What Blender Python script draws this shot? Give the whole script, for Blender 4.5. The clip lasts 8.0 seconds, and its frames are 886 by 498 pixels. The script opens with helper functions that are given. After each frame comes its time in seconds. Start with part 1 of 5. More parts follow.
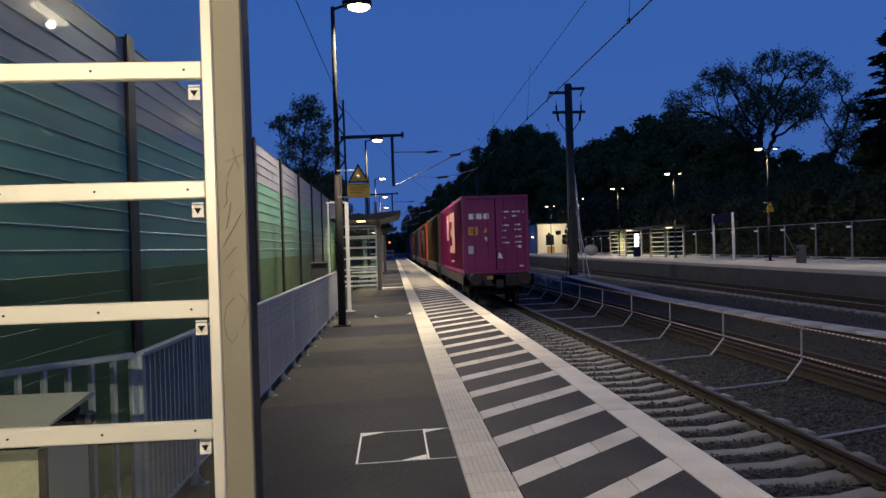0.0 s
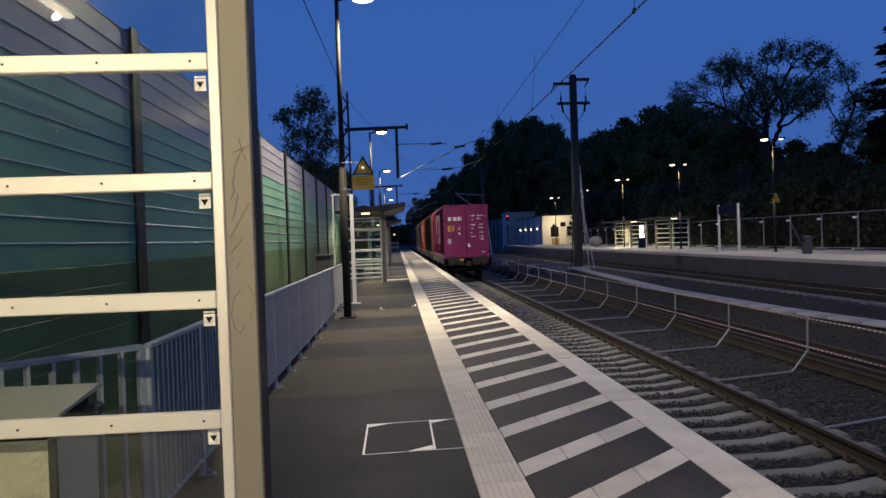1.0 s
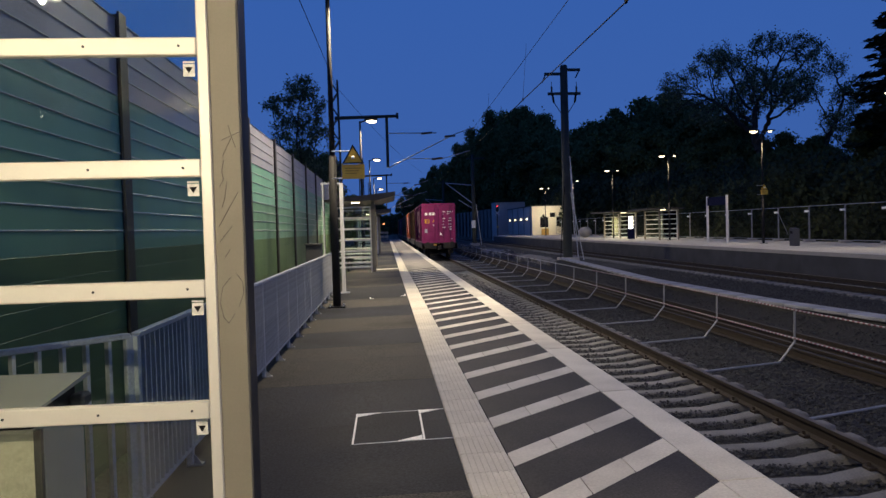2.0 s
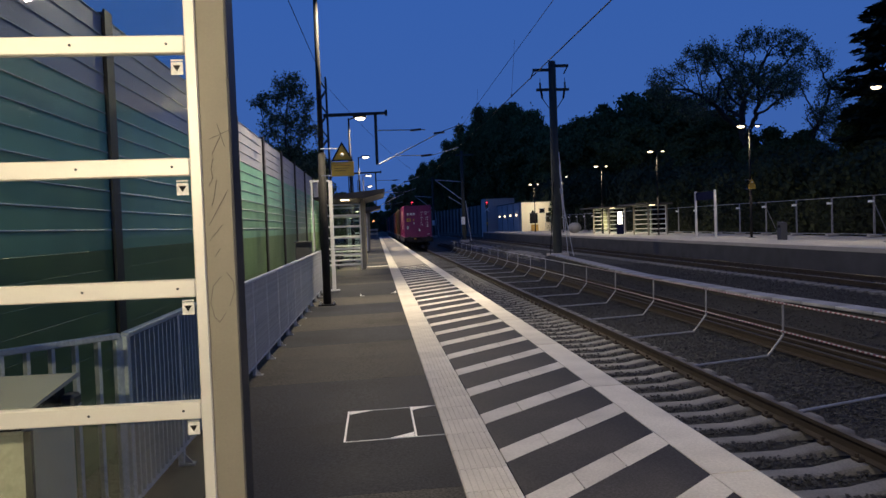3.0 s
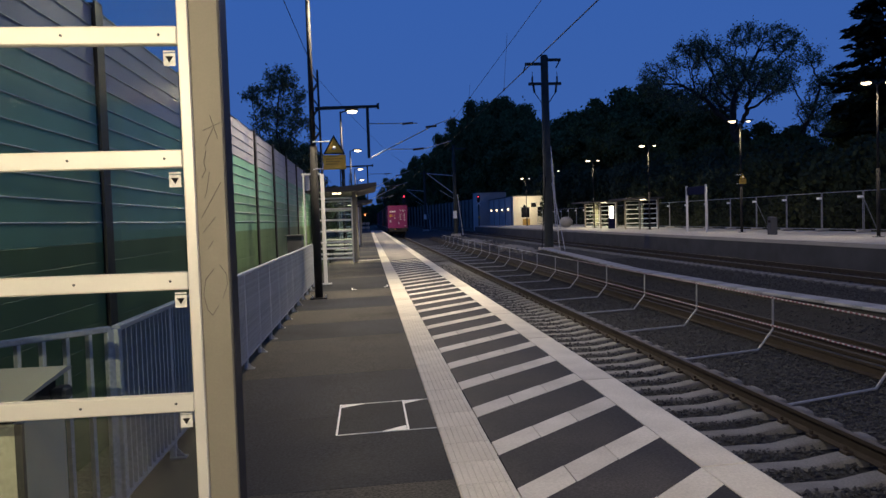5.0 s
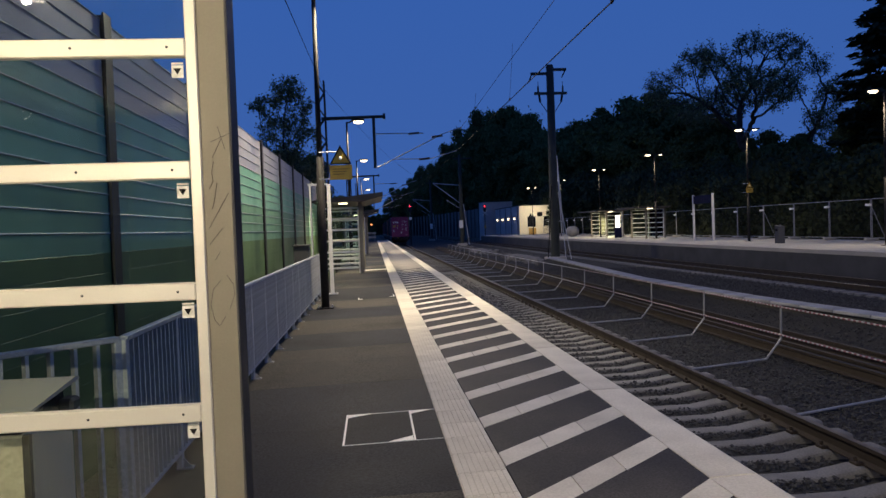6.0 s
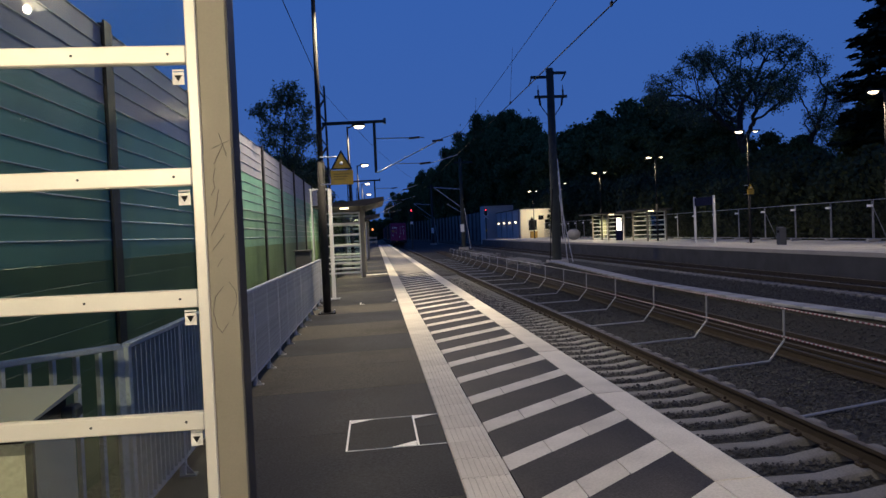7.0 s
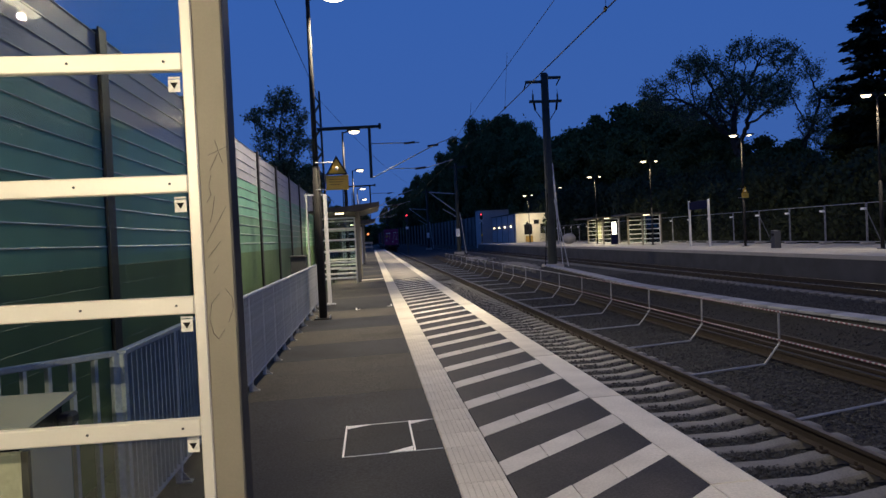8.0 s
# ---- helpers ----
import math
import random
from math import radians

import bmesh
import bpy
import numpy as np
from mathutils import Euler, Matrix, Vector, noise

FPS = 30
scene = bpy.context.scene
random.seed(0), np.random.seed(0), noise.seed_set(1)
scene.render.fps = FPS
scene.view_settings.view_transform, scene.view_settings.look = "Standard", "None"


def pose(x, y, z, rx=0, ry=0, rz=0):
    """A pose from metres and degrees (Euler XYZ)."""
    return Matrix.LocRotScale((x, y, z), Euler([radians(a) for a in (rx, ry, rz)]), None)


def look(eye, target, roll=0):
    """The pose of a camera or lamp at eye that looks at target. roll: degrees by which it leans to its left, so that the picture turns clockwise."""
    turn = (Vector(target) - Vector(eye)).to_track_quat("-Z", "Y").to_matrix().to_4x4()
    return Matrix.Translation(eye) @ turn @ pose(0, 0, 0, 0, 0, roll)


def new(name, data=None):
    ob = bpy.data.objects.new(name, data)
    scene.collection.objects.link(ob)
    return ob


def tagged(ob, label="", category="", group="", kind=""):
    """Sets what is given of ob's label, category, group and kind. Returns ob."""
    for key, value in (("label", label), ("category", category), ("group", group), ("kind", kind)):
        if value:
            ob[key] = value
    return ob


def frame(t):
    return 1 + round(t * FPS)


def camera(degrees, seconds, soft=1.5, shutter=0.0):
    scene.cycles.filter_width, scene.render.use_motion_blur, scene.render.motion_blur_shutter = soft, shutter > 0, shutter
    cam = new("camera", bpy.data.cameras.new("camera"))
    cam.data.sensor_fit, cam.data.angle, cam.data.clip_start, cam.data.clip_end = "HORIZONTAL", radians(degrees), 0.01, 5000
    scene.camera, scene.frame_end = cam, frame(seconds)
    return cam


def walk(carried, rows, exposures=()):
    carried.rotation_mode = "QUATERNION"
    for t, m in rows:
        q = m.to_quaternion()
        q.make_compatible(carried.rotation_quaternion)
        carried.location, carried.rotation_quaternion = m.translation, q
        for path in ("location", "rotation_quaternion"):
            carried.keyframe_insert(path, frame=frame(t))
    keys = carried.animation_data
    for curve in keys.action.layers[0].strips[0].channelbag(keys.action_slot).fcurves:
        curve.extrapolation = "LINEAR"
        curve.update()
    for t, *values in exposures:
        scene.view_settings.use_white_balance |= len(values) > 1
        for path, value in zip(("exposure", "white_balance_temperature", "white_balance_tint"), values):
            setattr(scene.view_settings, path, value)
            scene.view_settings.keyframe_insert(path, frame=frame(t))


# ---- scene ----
cam = camera(62.0, 8.0, soft=1.5)

# seconds, place, yaw, pitch, roll of the hand-held camera
PATH = [
    (0, 0.022, -0.026, 1.456, -3.955, -0.166, 1.782),
    (0.5, 0.018, -0.032, 1.451, -3.783, -0.474, 1.798),
    (1, 0.015, -0.026, 1.451, -3.598, -0.774, 1.987),
    (1.5, 0.011, -0.015, 1.453, -3.692, -0.941, 1.798),
    (2, 0.009, -0.004, 1.451, -4.404, -1.594, 1.619),
    (3.5, 0.004, -0.003, 1.453, -5.540, -2.017, 2.102),
    (4, 0.003, 0.002, 1.452, -5.977, -2.358, 1.834),
    (4.5, -0.000, 0.000, 1.450, -5.956, -2.534, 1.904),
    (6, -0.003, -0.003, 1.452, -5.372, -1.614, 2.044),
    (6.5, -0.005, -0.001, 1.454, -5.179, -1.376, 2.393),
    (7, -0.006, 0.004, 1.455, -5.277, -1.297, 2.495),
    (7.5, -0.002, 0.003, 1.458, -5.578, -1.093, 2.846),
    (8, -0.007, -0.005, 1.458, -5.624, -0.948, 2.741)
]
walk(cam, [(t, pose(x, y, z, 90 + p, r, w)) for t, x, y, z, w, p, r in PATH], exposures=[(0.0, 0.0), (8.0, 0.0)])

# ---------------------------------------------------------------- world and large lights
world = bpy.data.worlds.new("dusk")
scene.world = world
world.use_nodes = True
wn, wl = world.node_tree.nodes, world.node_tree.links
wn.clear()
w_out = wn.new("ShaderNodeOutputWorld")
w_bg = wn.new("ShaderNodeBackground")
w_ramp = wn.new("ShaderNodeValToRGB")
w_sep = wn.new("ShaderNodeSeparateXYZ")
w_co = wn.new("ShaderNodeTexCoord")
wl.new(w_co.outputs["Generated"], w_sep.inputs[0])
wl.new(w_sep.outputs["Z"], w_ramp.inputs[0])
wl.new(w_ramp.outputs[0], w_bg.inputs[0])
wl.new(w_bg.outputs[0], w_out.inputs[0])
w_ramp.color_ramp.elements[0].position = 0.0
w_ramp.color_ramp.elements[0].color = (0.044, 0.114, 0.37, 1)
w_ramp.color_ramp.elements[1].position = 0.9
w_ramp.color_ramp.elements[1].color = (0.019, 0.064, 0.272, 1)
e = w_ramp.color_ramp.elements.new(0.30)
e.color = (0.034, 0.106, 0.378, 1)
w_bg.inputs[1].default_value = SKY = 1.05

WARM = (1.0, 0.83, 0.56)
LAMP_W = 810.0


def lamp(name, at, energy, size=0.3, color=WARM, target=None, spread=160, size_y=None):
    data = bpy.data.lights.new(name, "AREA")
    data.energy, data.color = energy, color
    data.shape, data.size = ("RECTANGLE", size) if size_y else ("DISK", size)
    if size_y:
        data.size_y = size_y
    data.spread = radians(spread)
    ob = new(name, data)
    ob.matrix_world = look(at, target or (at[0], at[1] + 0.001, at[2] - 1))
    return ob


# ---------------------------------------------------------------- materials
def mat(name, c1, c2=None, rough=0.6, metal=0.0, scale=8.0, fine=90.0, bump=0.1, bump_dist=0.01, vary=0.0, stain=0.0, island=False, spec=0.5, grain=0.21):
    m = bpy.data.materials.new(name)
    m.use_nodes = True
    n, l = m.node_tree.nodes, m.node_tree.links
    b = n["Principled BSDF"]
    c2 = c2 or tuple(v * 0.75 for v in c1)
    co = n.new("ShaderNodeTexCoord")
    big, small = n.new("ShaderNodeTexNoise"), n.new("ShaderNodeTexNoise")
    for t, s in ((big, scale), (small, fine)):
        t.inputs["Scale"].default_value = s
        t.inputs["Detail"].default_value = 5
        l.new(co.outputs["Object"], t.inputs["Vector"])
    mix1, mix2 = n.new("ShaderNodeMix"), n.new("ShaderNodeMix")
    mix1.data_type = mix2.data_type = "RGBA"
    ramp = n.new("ShaderNodeMapRange")
    ramp.inputs[1].default_value, ramp.inputs[2].default_value = 0.35, 0.68
    l.new(big.outputs[0], ramp.inputs[0])
    l.new(ramp.outputs[0], mix1.inputs[0])
    mix1.inputs[6].default_value, mix1.inputs[7].default_value = (*c1, 1), (*c2, 1)
    r2 = n.new("ShaderNodeMapRange")
    r2.inputs[1].default_value, r2.inputs[2].default_value, r2.inputs[3].default_value, r2.inputs[4].default_value = 0.3, 0.7, 1 - grain, 1 + grain
    l.new(small.outputs[0], r2.inputs[0])
    mul = n.new("ShaderNodeMix")
    mul.data_type, mul.blend_type = "RGBA", "MULTIPLY"
    mul.inputs[0].default_value = 1.0
    l.new(mix1.outputs[2], mul.inputs[6])
    l.new(r2.outputs[0], mul.inputs[7])
    last = mul.outputs[2]
    if stain:
        st = n.new("ShaderNodeTexNoise")
        st.inputs["Scale"].default_value, st.inputs["Detail"].default_value = scale * 0.35, 8
        l.new(co.outputs["Object"], st.inputs["Vector"])
        r4 = n.new("ShaderNodeMapRange")
        r4.inputs[1].default_value, r4.inputs[2].default_value, r4.inputs[3].default_value, r4.inputs[4].default_value = 0.5, 0.75, 1.0, 1.0 - stain
        l.new(st.outputs[0], r4.inputs[0])
        ms = n.new("ShaderNodeMix")
        ms.data_type, ms.blend_type = "RGBA", "MULTIPLY"
        ms.inputs[0].default_value = 1.0
        l.new(last, ms.inputs[6])
        l.new(r4.outputs[0], ms.inputs[7])
        last = ms.outputs[2]
    if vary:
        src = n.new("ShaderNodeNewGeometry") if island else n.new("ShaderNodeObjectInfo")
        r3 = n.new("ShaderNodeMapRange")
        r3.inputs[3].default_value, r3.inputs[4].default_value = 1.0 - vary, 1.0 + vary
        l.new(src.outputs["Random Per Island" if island else "Random"], r3.inputs[0])
        mv = n.new("ShaderNodeMix")
        mv.data_type, mv.blend_type = "RGBA", "MULTIPLY"
        mv.inputs[0].default_value = 1.0
        l.new(last, mv.inputs[6])
        l.new(r3.outputs[0], mv.inputs[7])
        last = mv.outputs[2]
    l.new(last, b.inputs["Base Color"])
    rr = n.new("ShaderNodeMapRange")
    rr.inputs[3].default_value, rr.inputs[4].default_value = max(rough - 0.12, 0.02), min(rough + 0.12, 1)
    l.new(big.outputs[0], rr.inputs[0])
    l.new(rr.outputs[0], b.inputs["Roughness"])
    b.inputs["Metallic"].default_value = metal
    b.inputs["Specular IOR Level"].default_value = spec
    if bump:
        bp = n.new("ShaderNodeBump")
        bp.inputs["Strength"].default_value, bp.inputs["Distance"].default_value = bump, bump_dist
        l.new(small.outputs[0], bp.inputs["Height"])
        l.new(bp.outputs[0], b.inputs["Normal"])
    return m


def glow(name, color, strength):
    m = bpy.data.materials.new(name)
    m.use_nodes = True
    b = m.node_tree.nodes["Principled BSDF"]
    b.inputs["Base Color"].default_value = (*color, 1)
    b.inputs["Emission Color"].default_value = (*color, 1)
    b.inputs["Emission Strength"].default_value = strength
    return m


def glass(name, tint=(0.86, 0.92, 0.9), dust=0.0):
    m = bpy.data.materials.new(name)
    m.use_nodes = True
    n, l = m.node_tree.nodes, m.node_tree.links
    n.clear()
    out, mx = n.new("ShaderNodeOutputMaterial"), n.new("ShaderNodeMixShader")
    tr, gl, fr = n.new("ShaderNodeBsdfTransparent"), n.new("ShaderNodeBsdfGlossy"), n.new("ShaderNodeFresnel")
    tr.inputs[0].default_value = (*tint, 1)
    gl.inputs["Roughness"].default_value = 0.0
    fr.inputs[0].default_value = 1.45
    l.new(fr.outputs[0], mx.inputs[0])
    l.new(tr.outputs[0], mx.inputs[1])
    l.new(gl.outputs[0], mx.inputs[2])
    last = mx.outputs[0]
    if dust:
        co, no, rp = n.new("ShaderNodeTexCoord"), n.new("ShaderNodeTexNoise"), n.new("ShaderNodeMapRange")
        no.inputs["Scale"].default_value, no.inputs["Detail"].default_value, no.inputs["Distortion"].default_value = 3.5, 6, 1.2
        l.new(co.outputs["Object"], no.inputs["Vector"])
        rp.inputs[1].default_value, rp.inputs[2].default_value, rp.inputs[3].default_value, rp.inputs[4].default_value = 0.35, 0.7, dust * 0.35, dust
        l.new(no.outputs[0], rp.inputs[0])
        df, m2 = n.new("ShaderNodeBsdfDiffuse"), n.new("ShaderNodeMixShader")
        df.inputs[0].default_value = (0.42, 0.38, 0.33, 1)
        l.new(rp.outputs[0], m2.inputs[0])
        l.new(last, m2.inputs[1])
        l.new(df.outputs[0], m2.inputs[2])
        last = m2.outputs[0]
    l.new(last, out.inputs[0])
    return m


M_ASPHALT = mat("asphalt", (0.014, 0.016, 0.022), (0.026, 0.027, 0.032), 0.7, scale=1.9, fine=60, bump=0.35, bump_dist=0.003, vary=0.22, stain=0.5, grain=0.6, spec=0.12)
M_ASPHALT_B = mat("brown_asphalt", (0.058, 0.055, 0.049), (0.080, 0.074, 0.064), 0.75, scale=1.9, fine=60, bump=0.35, bump_dist=0.003, vary=0.24, stain=0.5, grain=0.6, spec=0.12)
M_DARKSLAB = mat("dark_paving", (0.026, 0.025, 0.027), (0.056, 0.052, 0.050), 0.65, scale=1.5, fine=70, bump=0.3, bump_dist=0.003, vary=0.15, stain=0.35, grain=0.35, spec=0.15)
M_WHITESLAB = mat("white_concrete", (0.58, 0.55, 0.49), (0.49, 0.465, 0.415), 0.7, scale=2.2, fine=70, bump=0.3, bump_dist=0.003, vary=0.09, stain=0.28, spec=0.2, grain=0.11)
M_GREYSLAB = mat("grey_paving", (0.24, 0.22, 0.20), (0.19, 0.175, 0.16), 0.7, scale=2.0, fine=120, bump=0.2, bump_dist=0.003, vary=0.1, stain=0.2)
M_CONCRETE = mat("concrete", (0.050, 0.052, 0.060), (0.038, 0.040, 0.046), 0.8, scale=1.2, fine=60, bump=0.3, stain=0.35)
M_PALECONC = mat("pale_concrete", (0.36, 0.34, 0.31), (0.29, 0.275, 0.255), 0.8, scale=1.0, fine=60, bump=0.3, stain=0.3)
M_TROUGH_BODY = mat("dark_trough_body", (0.03, 0.03, 0.03), rough=0.9)
M_BALLAST = mat("ballast", (0.027, 0.028, 0.031), (0.036, 0.036, 0.037), 0.85, scale=9, fine=38, bump=0.9, bump_dist=0.03, spec=0.15)
M_STONE = mat("ballast_stone", (0.038, 0.041, 0.048), (0.048, 0.049, 0.053), 0.85, scale=6, fine=60, bump=0.3, vary=0.35, island=True, spec=0.2)
M_RUBBLE = mat("dusty_rubble", (0.12, 0.118, 0.115), (0.085, 0.084, 0.084), 0.85, scale=1.5, fine=40, bump=0.4, stain=0.3, vary=0.3, island=True)
M_TROUGH = mat("weathered_trough", (0.23, 0.24, 0.275), (0.19, 0.20, 0.23), 0.8, scale=1.6, fine=60, bump=0.3, vary=0.08, stain=0.3)
M_SLEEPER = mat("sleeper_concrete", (0.165, 0.165, 0.17), (0.125, 0.125, 0.13), 0.85, scale=3, fine=50, bump=0.3, vary=0.12, stain=0.3)
M_RAIL = mat("rusty_rail", (0.022, 0.015, 0.011), (0.016, 0.011, 0.009), 0.75, metal=0.2, scale=5, fine=70, bump=0.2)
M_RAILHEAD = mat("rail_head", (0.10, 0.080, 0.062), (0.07, 0.056, 0.046), 0.5, metal=0.6, scale=4, fine=60, bump=0.1)
M_ALU = mat("brushed_aluminium", (0.68, 0.655, 0.60), (0.62, 0.60, 0.55), 0.45, metal=0.2, scale=1.2, fine=220, bump=0, grain=0.02, stain=0.06)
M_POSTGREY = mat("mica_grey_paint", (0.24, 0.215, 0.17), (0.205, 0.185, 0.145), 0.6, metal=0.1, scale=1.5, fine=160, bump=0, grain=0.04, stain=0.12)
M_GALV = mat("galvanised_steel", (0.44, 0.46, 0.50), (0.37, 0.39, 0.43), 0.5, metal=0.35, scale=7, fine=60, bump=0.05, bump_dist=0.002, stain=0.15)
M_DARKSTEEL = mat("dark_steel", (0.022, 0.022, 0.025), (0.015, 0.015, 0.017), 0.55, metal=0.3, scale=4, fine=60, bump=0.08)
M_MAST = mat("green_grey_mast", (0.027, 0.034, 0.029), (0.020, 0.024, 0.022), 0.6, metal=0.1, scale=3, fine=50, bump=0.1)
M_POLE = mat("lamp_pole_paint", (0.024, 0.023, 0.023), (0.018, 0.017, 0.018), 0.7, metal=0.0, spec=0.15, scale=3, fine=60, bump=0.06)
M_WHITE = mat("white_paint", (0.80, 0.79, 0.76), (0.74, 0.73, 0.70), 0.5, scale=2, fine=60, bump=0.04, stain=0.1)
M_BLACK = mat("black_rubber", (0.015, 0.015, 0.016), rough=0.75, spec=0.1)
M_YELLOW = mat("sign_yellow", (0.62, 0.36, 0.03), (0.55, 0.32, 0.03), 0.5, scale=6, fine=60, bump=0.02)
M_PRINT = mat("faded_print", (0.26, 0.15, 0.02), rough=0.6)
M_SIGNBLUE = mat("sign_blue", (0.008, 0.010, 0.040), rough=0.7, spec=0.1)
M_RED = mat("dull_red", (0.13, 0.035, 0.055), rough=0.6)
M_DULLGALV = mat("dull_galvanised", (0.27, 0.28, 0.31), (0.21, 0.22, 0.24), 0.55, metal=0.3, scale=5, fine=50, bump=0)
M_OFFWHITE = mat("weathered_white_paint", (0.52, 0.52, 0.54), (0.45, 0.45, 0.47), 0.55, scale=2, fine=60, bump=0.04, stain=0.2)
M_DULLWHITE = mat("dull_white", (0.33, 0.33, 0.36), rough=0.6)
M_BEIGE = mat("beige_plastic", (0.52, 0.47, 0.36), (0.47, 0.42, 0.32), 0.55, scale=3, fine=120, bump=0.08, bump_dist=0.002, stain=0.12)
M_ORANGEBOX = mat("ochre_board", (0.42, 0.24, 0.05), rough=0.6)
M_GRASS = mat("grass_ground", (0.022, 0.045, 0.014), (0.035, 0.04, 0.018), 0.95, scale=1.5, fine=18, bump=1.0, bump_dist=0.05)
M_EARTH = mat("dark_earth", (0.045, 0.042, 0.034), (0.03, 0.036, 0.022), 0.95, scale=0.4, fine=9, bump=0.7, bump_dist=0.05)
M_LEAF = mat("leaves", (0.080, 0.112, 0.042), (0.108, 0.120, 0.050), 0.8, scale=0.6, fine=6, bump=0, vary=0.4, island=True, spec=0.12)
M_YOUNG = mat("young_leaves", (0.11, 0.12, 0.055), (0.13, 0.135, 0.065), 0.75, scale=0.6, fine=6, bump=0, vary=0.35, island=True, spec=0.2)
M_NEEDLE = mat("conifer_needles", (0.030, 0.042, 0.022), (0.042, 0.050, 0.026), 0.85, scale=0.6, fine=6, bump=0, vary=0.4, island=True, spec=0.1)
M_IVY = mat("shrub_leaves", (0.032, 0.042, 0.018), (0.042, 0.050, 0.021), 0.8, scale=0.6, fine=6, bump=0, vary=0.4, island=True, spec=0.2)
M_BARK = mat("bark", (0.05, 0.042, 0.034), (0.032, 0.028, 0.024), 0.9, scale=2, fine=20, bump=0.6, bump_dist=0.03)
WALLC = [((0.37, 0.38, 0.46), "lavender_panel"), ((0.20, 0.42, 0.33), "light_green_panel"), ((0.150, 0.30, 0.21), "mid_green_panel"),
         ((0.095, 0.16, 0.075), "dark_green_panel"), ((0.09, 0.145, 0.065), "bottom_green_panel")]
M_WALL = [mat(n, c, tuple(v * 0.85 for v in c), 0.45, scale=1.2, fine=50, bump=0.06, bump_dist=0.003, vary=0.08, stain=0.2, spec=0.25) for c, n in WALLC]
# pale tone paints the highlights along the slat joints
M_SEAM_LIT = mat("lit_seam", (0.56, 0.60, 0.60), (0.46, 0.50, 0.50), 0.45, metal=0.35, scale=3, fine=60, bump=0)
M_GLASS = glass("shelter_glass")
M_DUSTY = glass("dusty_glass", dust=0.08)
M_LED = glow("led_white", (1.0, 0.80, 0.50), 5.0)
M_LEDFAR = glow("led_far", (1.0, 0.80, 0.50), 4.5)
M_TUBE = glow("light_tube", (1.0, 0.88, 0.66), 9.0)
M_SCREEN = glow("lit_display", (1.0, 0.93, 0.75), 5.0)
M_REDLIGHT = glow("red_light", (1.0, 0.04, 0.07), 4.0)
M_AMBER = glow("amber_light", (1.0, 0.26, 0.08), 3.0)
M_MAGENTA = mat("magenta_container", (0.22, 0.014, 0.105), (0.185, 0.013, 0.086), 0.5, scale=0.8, fine=30, bump=0.08, stain=0.3)
M_BROWNBOX = mat("brown_container", (0.080, 0.045, 0.020), (0.065, 0.037, 0.017), 0.55, scale=0.8, fine=30, bump=0.08, stain=0.3)
M_ORANGE = mat("orange_container", (0.36, 0.075, 0.02), (0.30, 0.062, 0.018), 0.55, scale=0.8, fine=30, bump=0.08, stain=0.3)
M_DARKBOX = mat("dark_container", (0.06, 0.06, 0.075), (0.045, 0.045, 0.055), 0.55, scale=0.8, fine=30, bump=0.08, stain=0.3)
M_WAGON = mat("wagon_frame", (0.018, 0.015, 0.014), (0.012, 0.010, 0.010), 0.75, scale=3, fine=30, bump=0.2)
M_FARWALL = mat("blue_grey_wall", (0.085, 0.09, 0.09), (0.07, 0.075, 0.075), 0.7, scale=0.4, fine=20, bump=0.1)
# shed's own pale tone; on the building's side wall it also paints lamplight
M_SHED = mat("pale_cladding", (0.40, 0.40, 0.41), (0.33, 0.33, 0.34), 0.6, scale=0.4, fine=20, bump=0.1)
M_CREAM = mat("cream_render", (0.72, 0.64, 0.45), (0.66, 0.58, 0.41), 0.8, scale=0.8, fine=30, bump=0.1)
M_WINDOW = mat("dark_window", (0.012, 0.012, 0.014), rough=0.2, bump=0)
M_CABLE = mat("black_cable", (0.012, 0.012, 0.014), rough=0.85, bump=0, spec=0.1)
M_INSUL = mat("brown_insulator", (0.05, 0.025, 0.018), rough=0.3, bump=0)
M_ROOF = mat("dark_roof_metal", (0.045, 0.040, 0.035), (0.036, 0.032, 0.028), 0.6, metal=0.1, scale=2, fine=40, bump=0.05)
M_INK = mat("marker_ink", (0.07, 0.06, 0.052), rough=0.6, bump=0)
M_PINK = mat("pale_pink_paint", (0.42, 0.20, 0.20), rough=0.6, bump=0)


# ---------------------------------------------------------------- mesh helpers
def bm_new():
    return bmesh.new()


def box(bm, x0, x1, y0, y1, z0, z1, bevel=0.0, m=None):
    mt = Matrix.Translation(((x0 + x1) / 2, (y0 + y1) / 2, (z0 + z1) / 2)) @ Matrix.Diagonal((abs(x1 - x0), abs(y1 - y0), abs(z1 - z0), 1))
    r = bmesh.ops.create_cube(bm, size=1.0, matrix=(m @ mt) if m else mt)
    if bevel:
        es = list({e for v in r["verts"] for e in v.link_edges})
        bmesh.ops.bevel(bm, geom=es, offset=bevel, segments=1, affect="EDGES", profile=0.5)
    return bm


def tube(bm, a, b, r0, r1=None, seg=10):
    a, b = Vector(a), Vector(b)
    d = b - a
    q = d.to_track_quat("Z", "Y").to_matrix().to_4x4()
    bmesh.ops.create_cone(bm, cap_ends=True, segments=seg, radius1=r0, radius2=r0 if r1 is None else r1, depth=d.length,
                          matrix=Matrix.Translation((a + b) / 2) @ q)
    return bm


def ball(bm, c, r, sub=2, sc=(1, 1, 1)):
    bmesh.ops.create_icosphere(bm, subdivisions=sub, radius=r, matrix=Matrix.Translation(c) @ Matrix.Diagonal((*sc, 1)))
    return bm


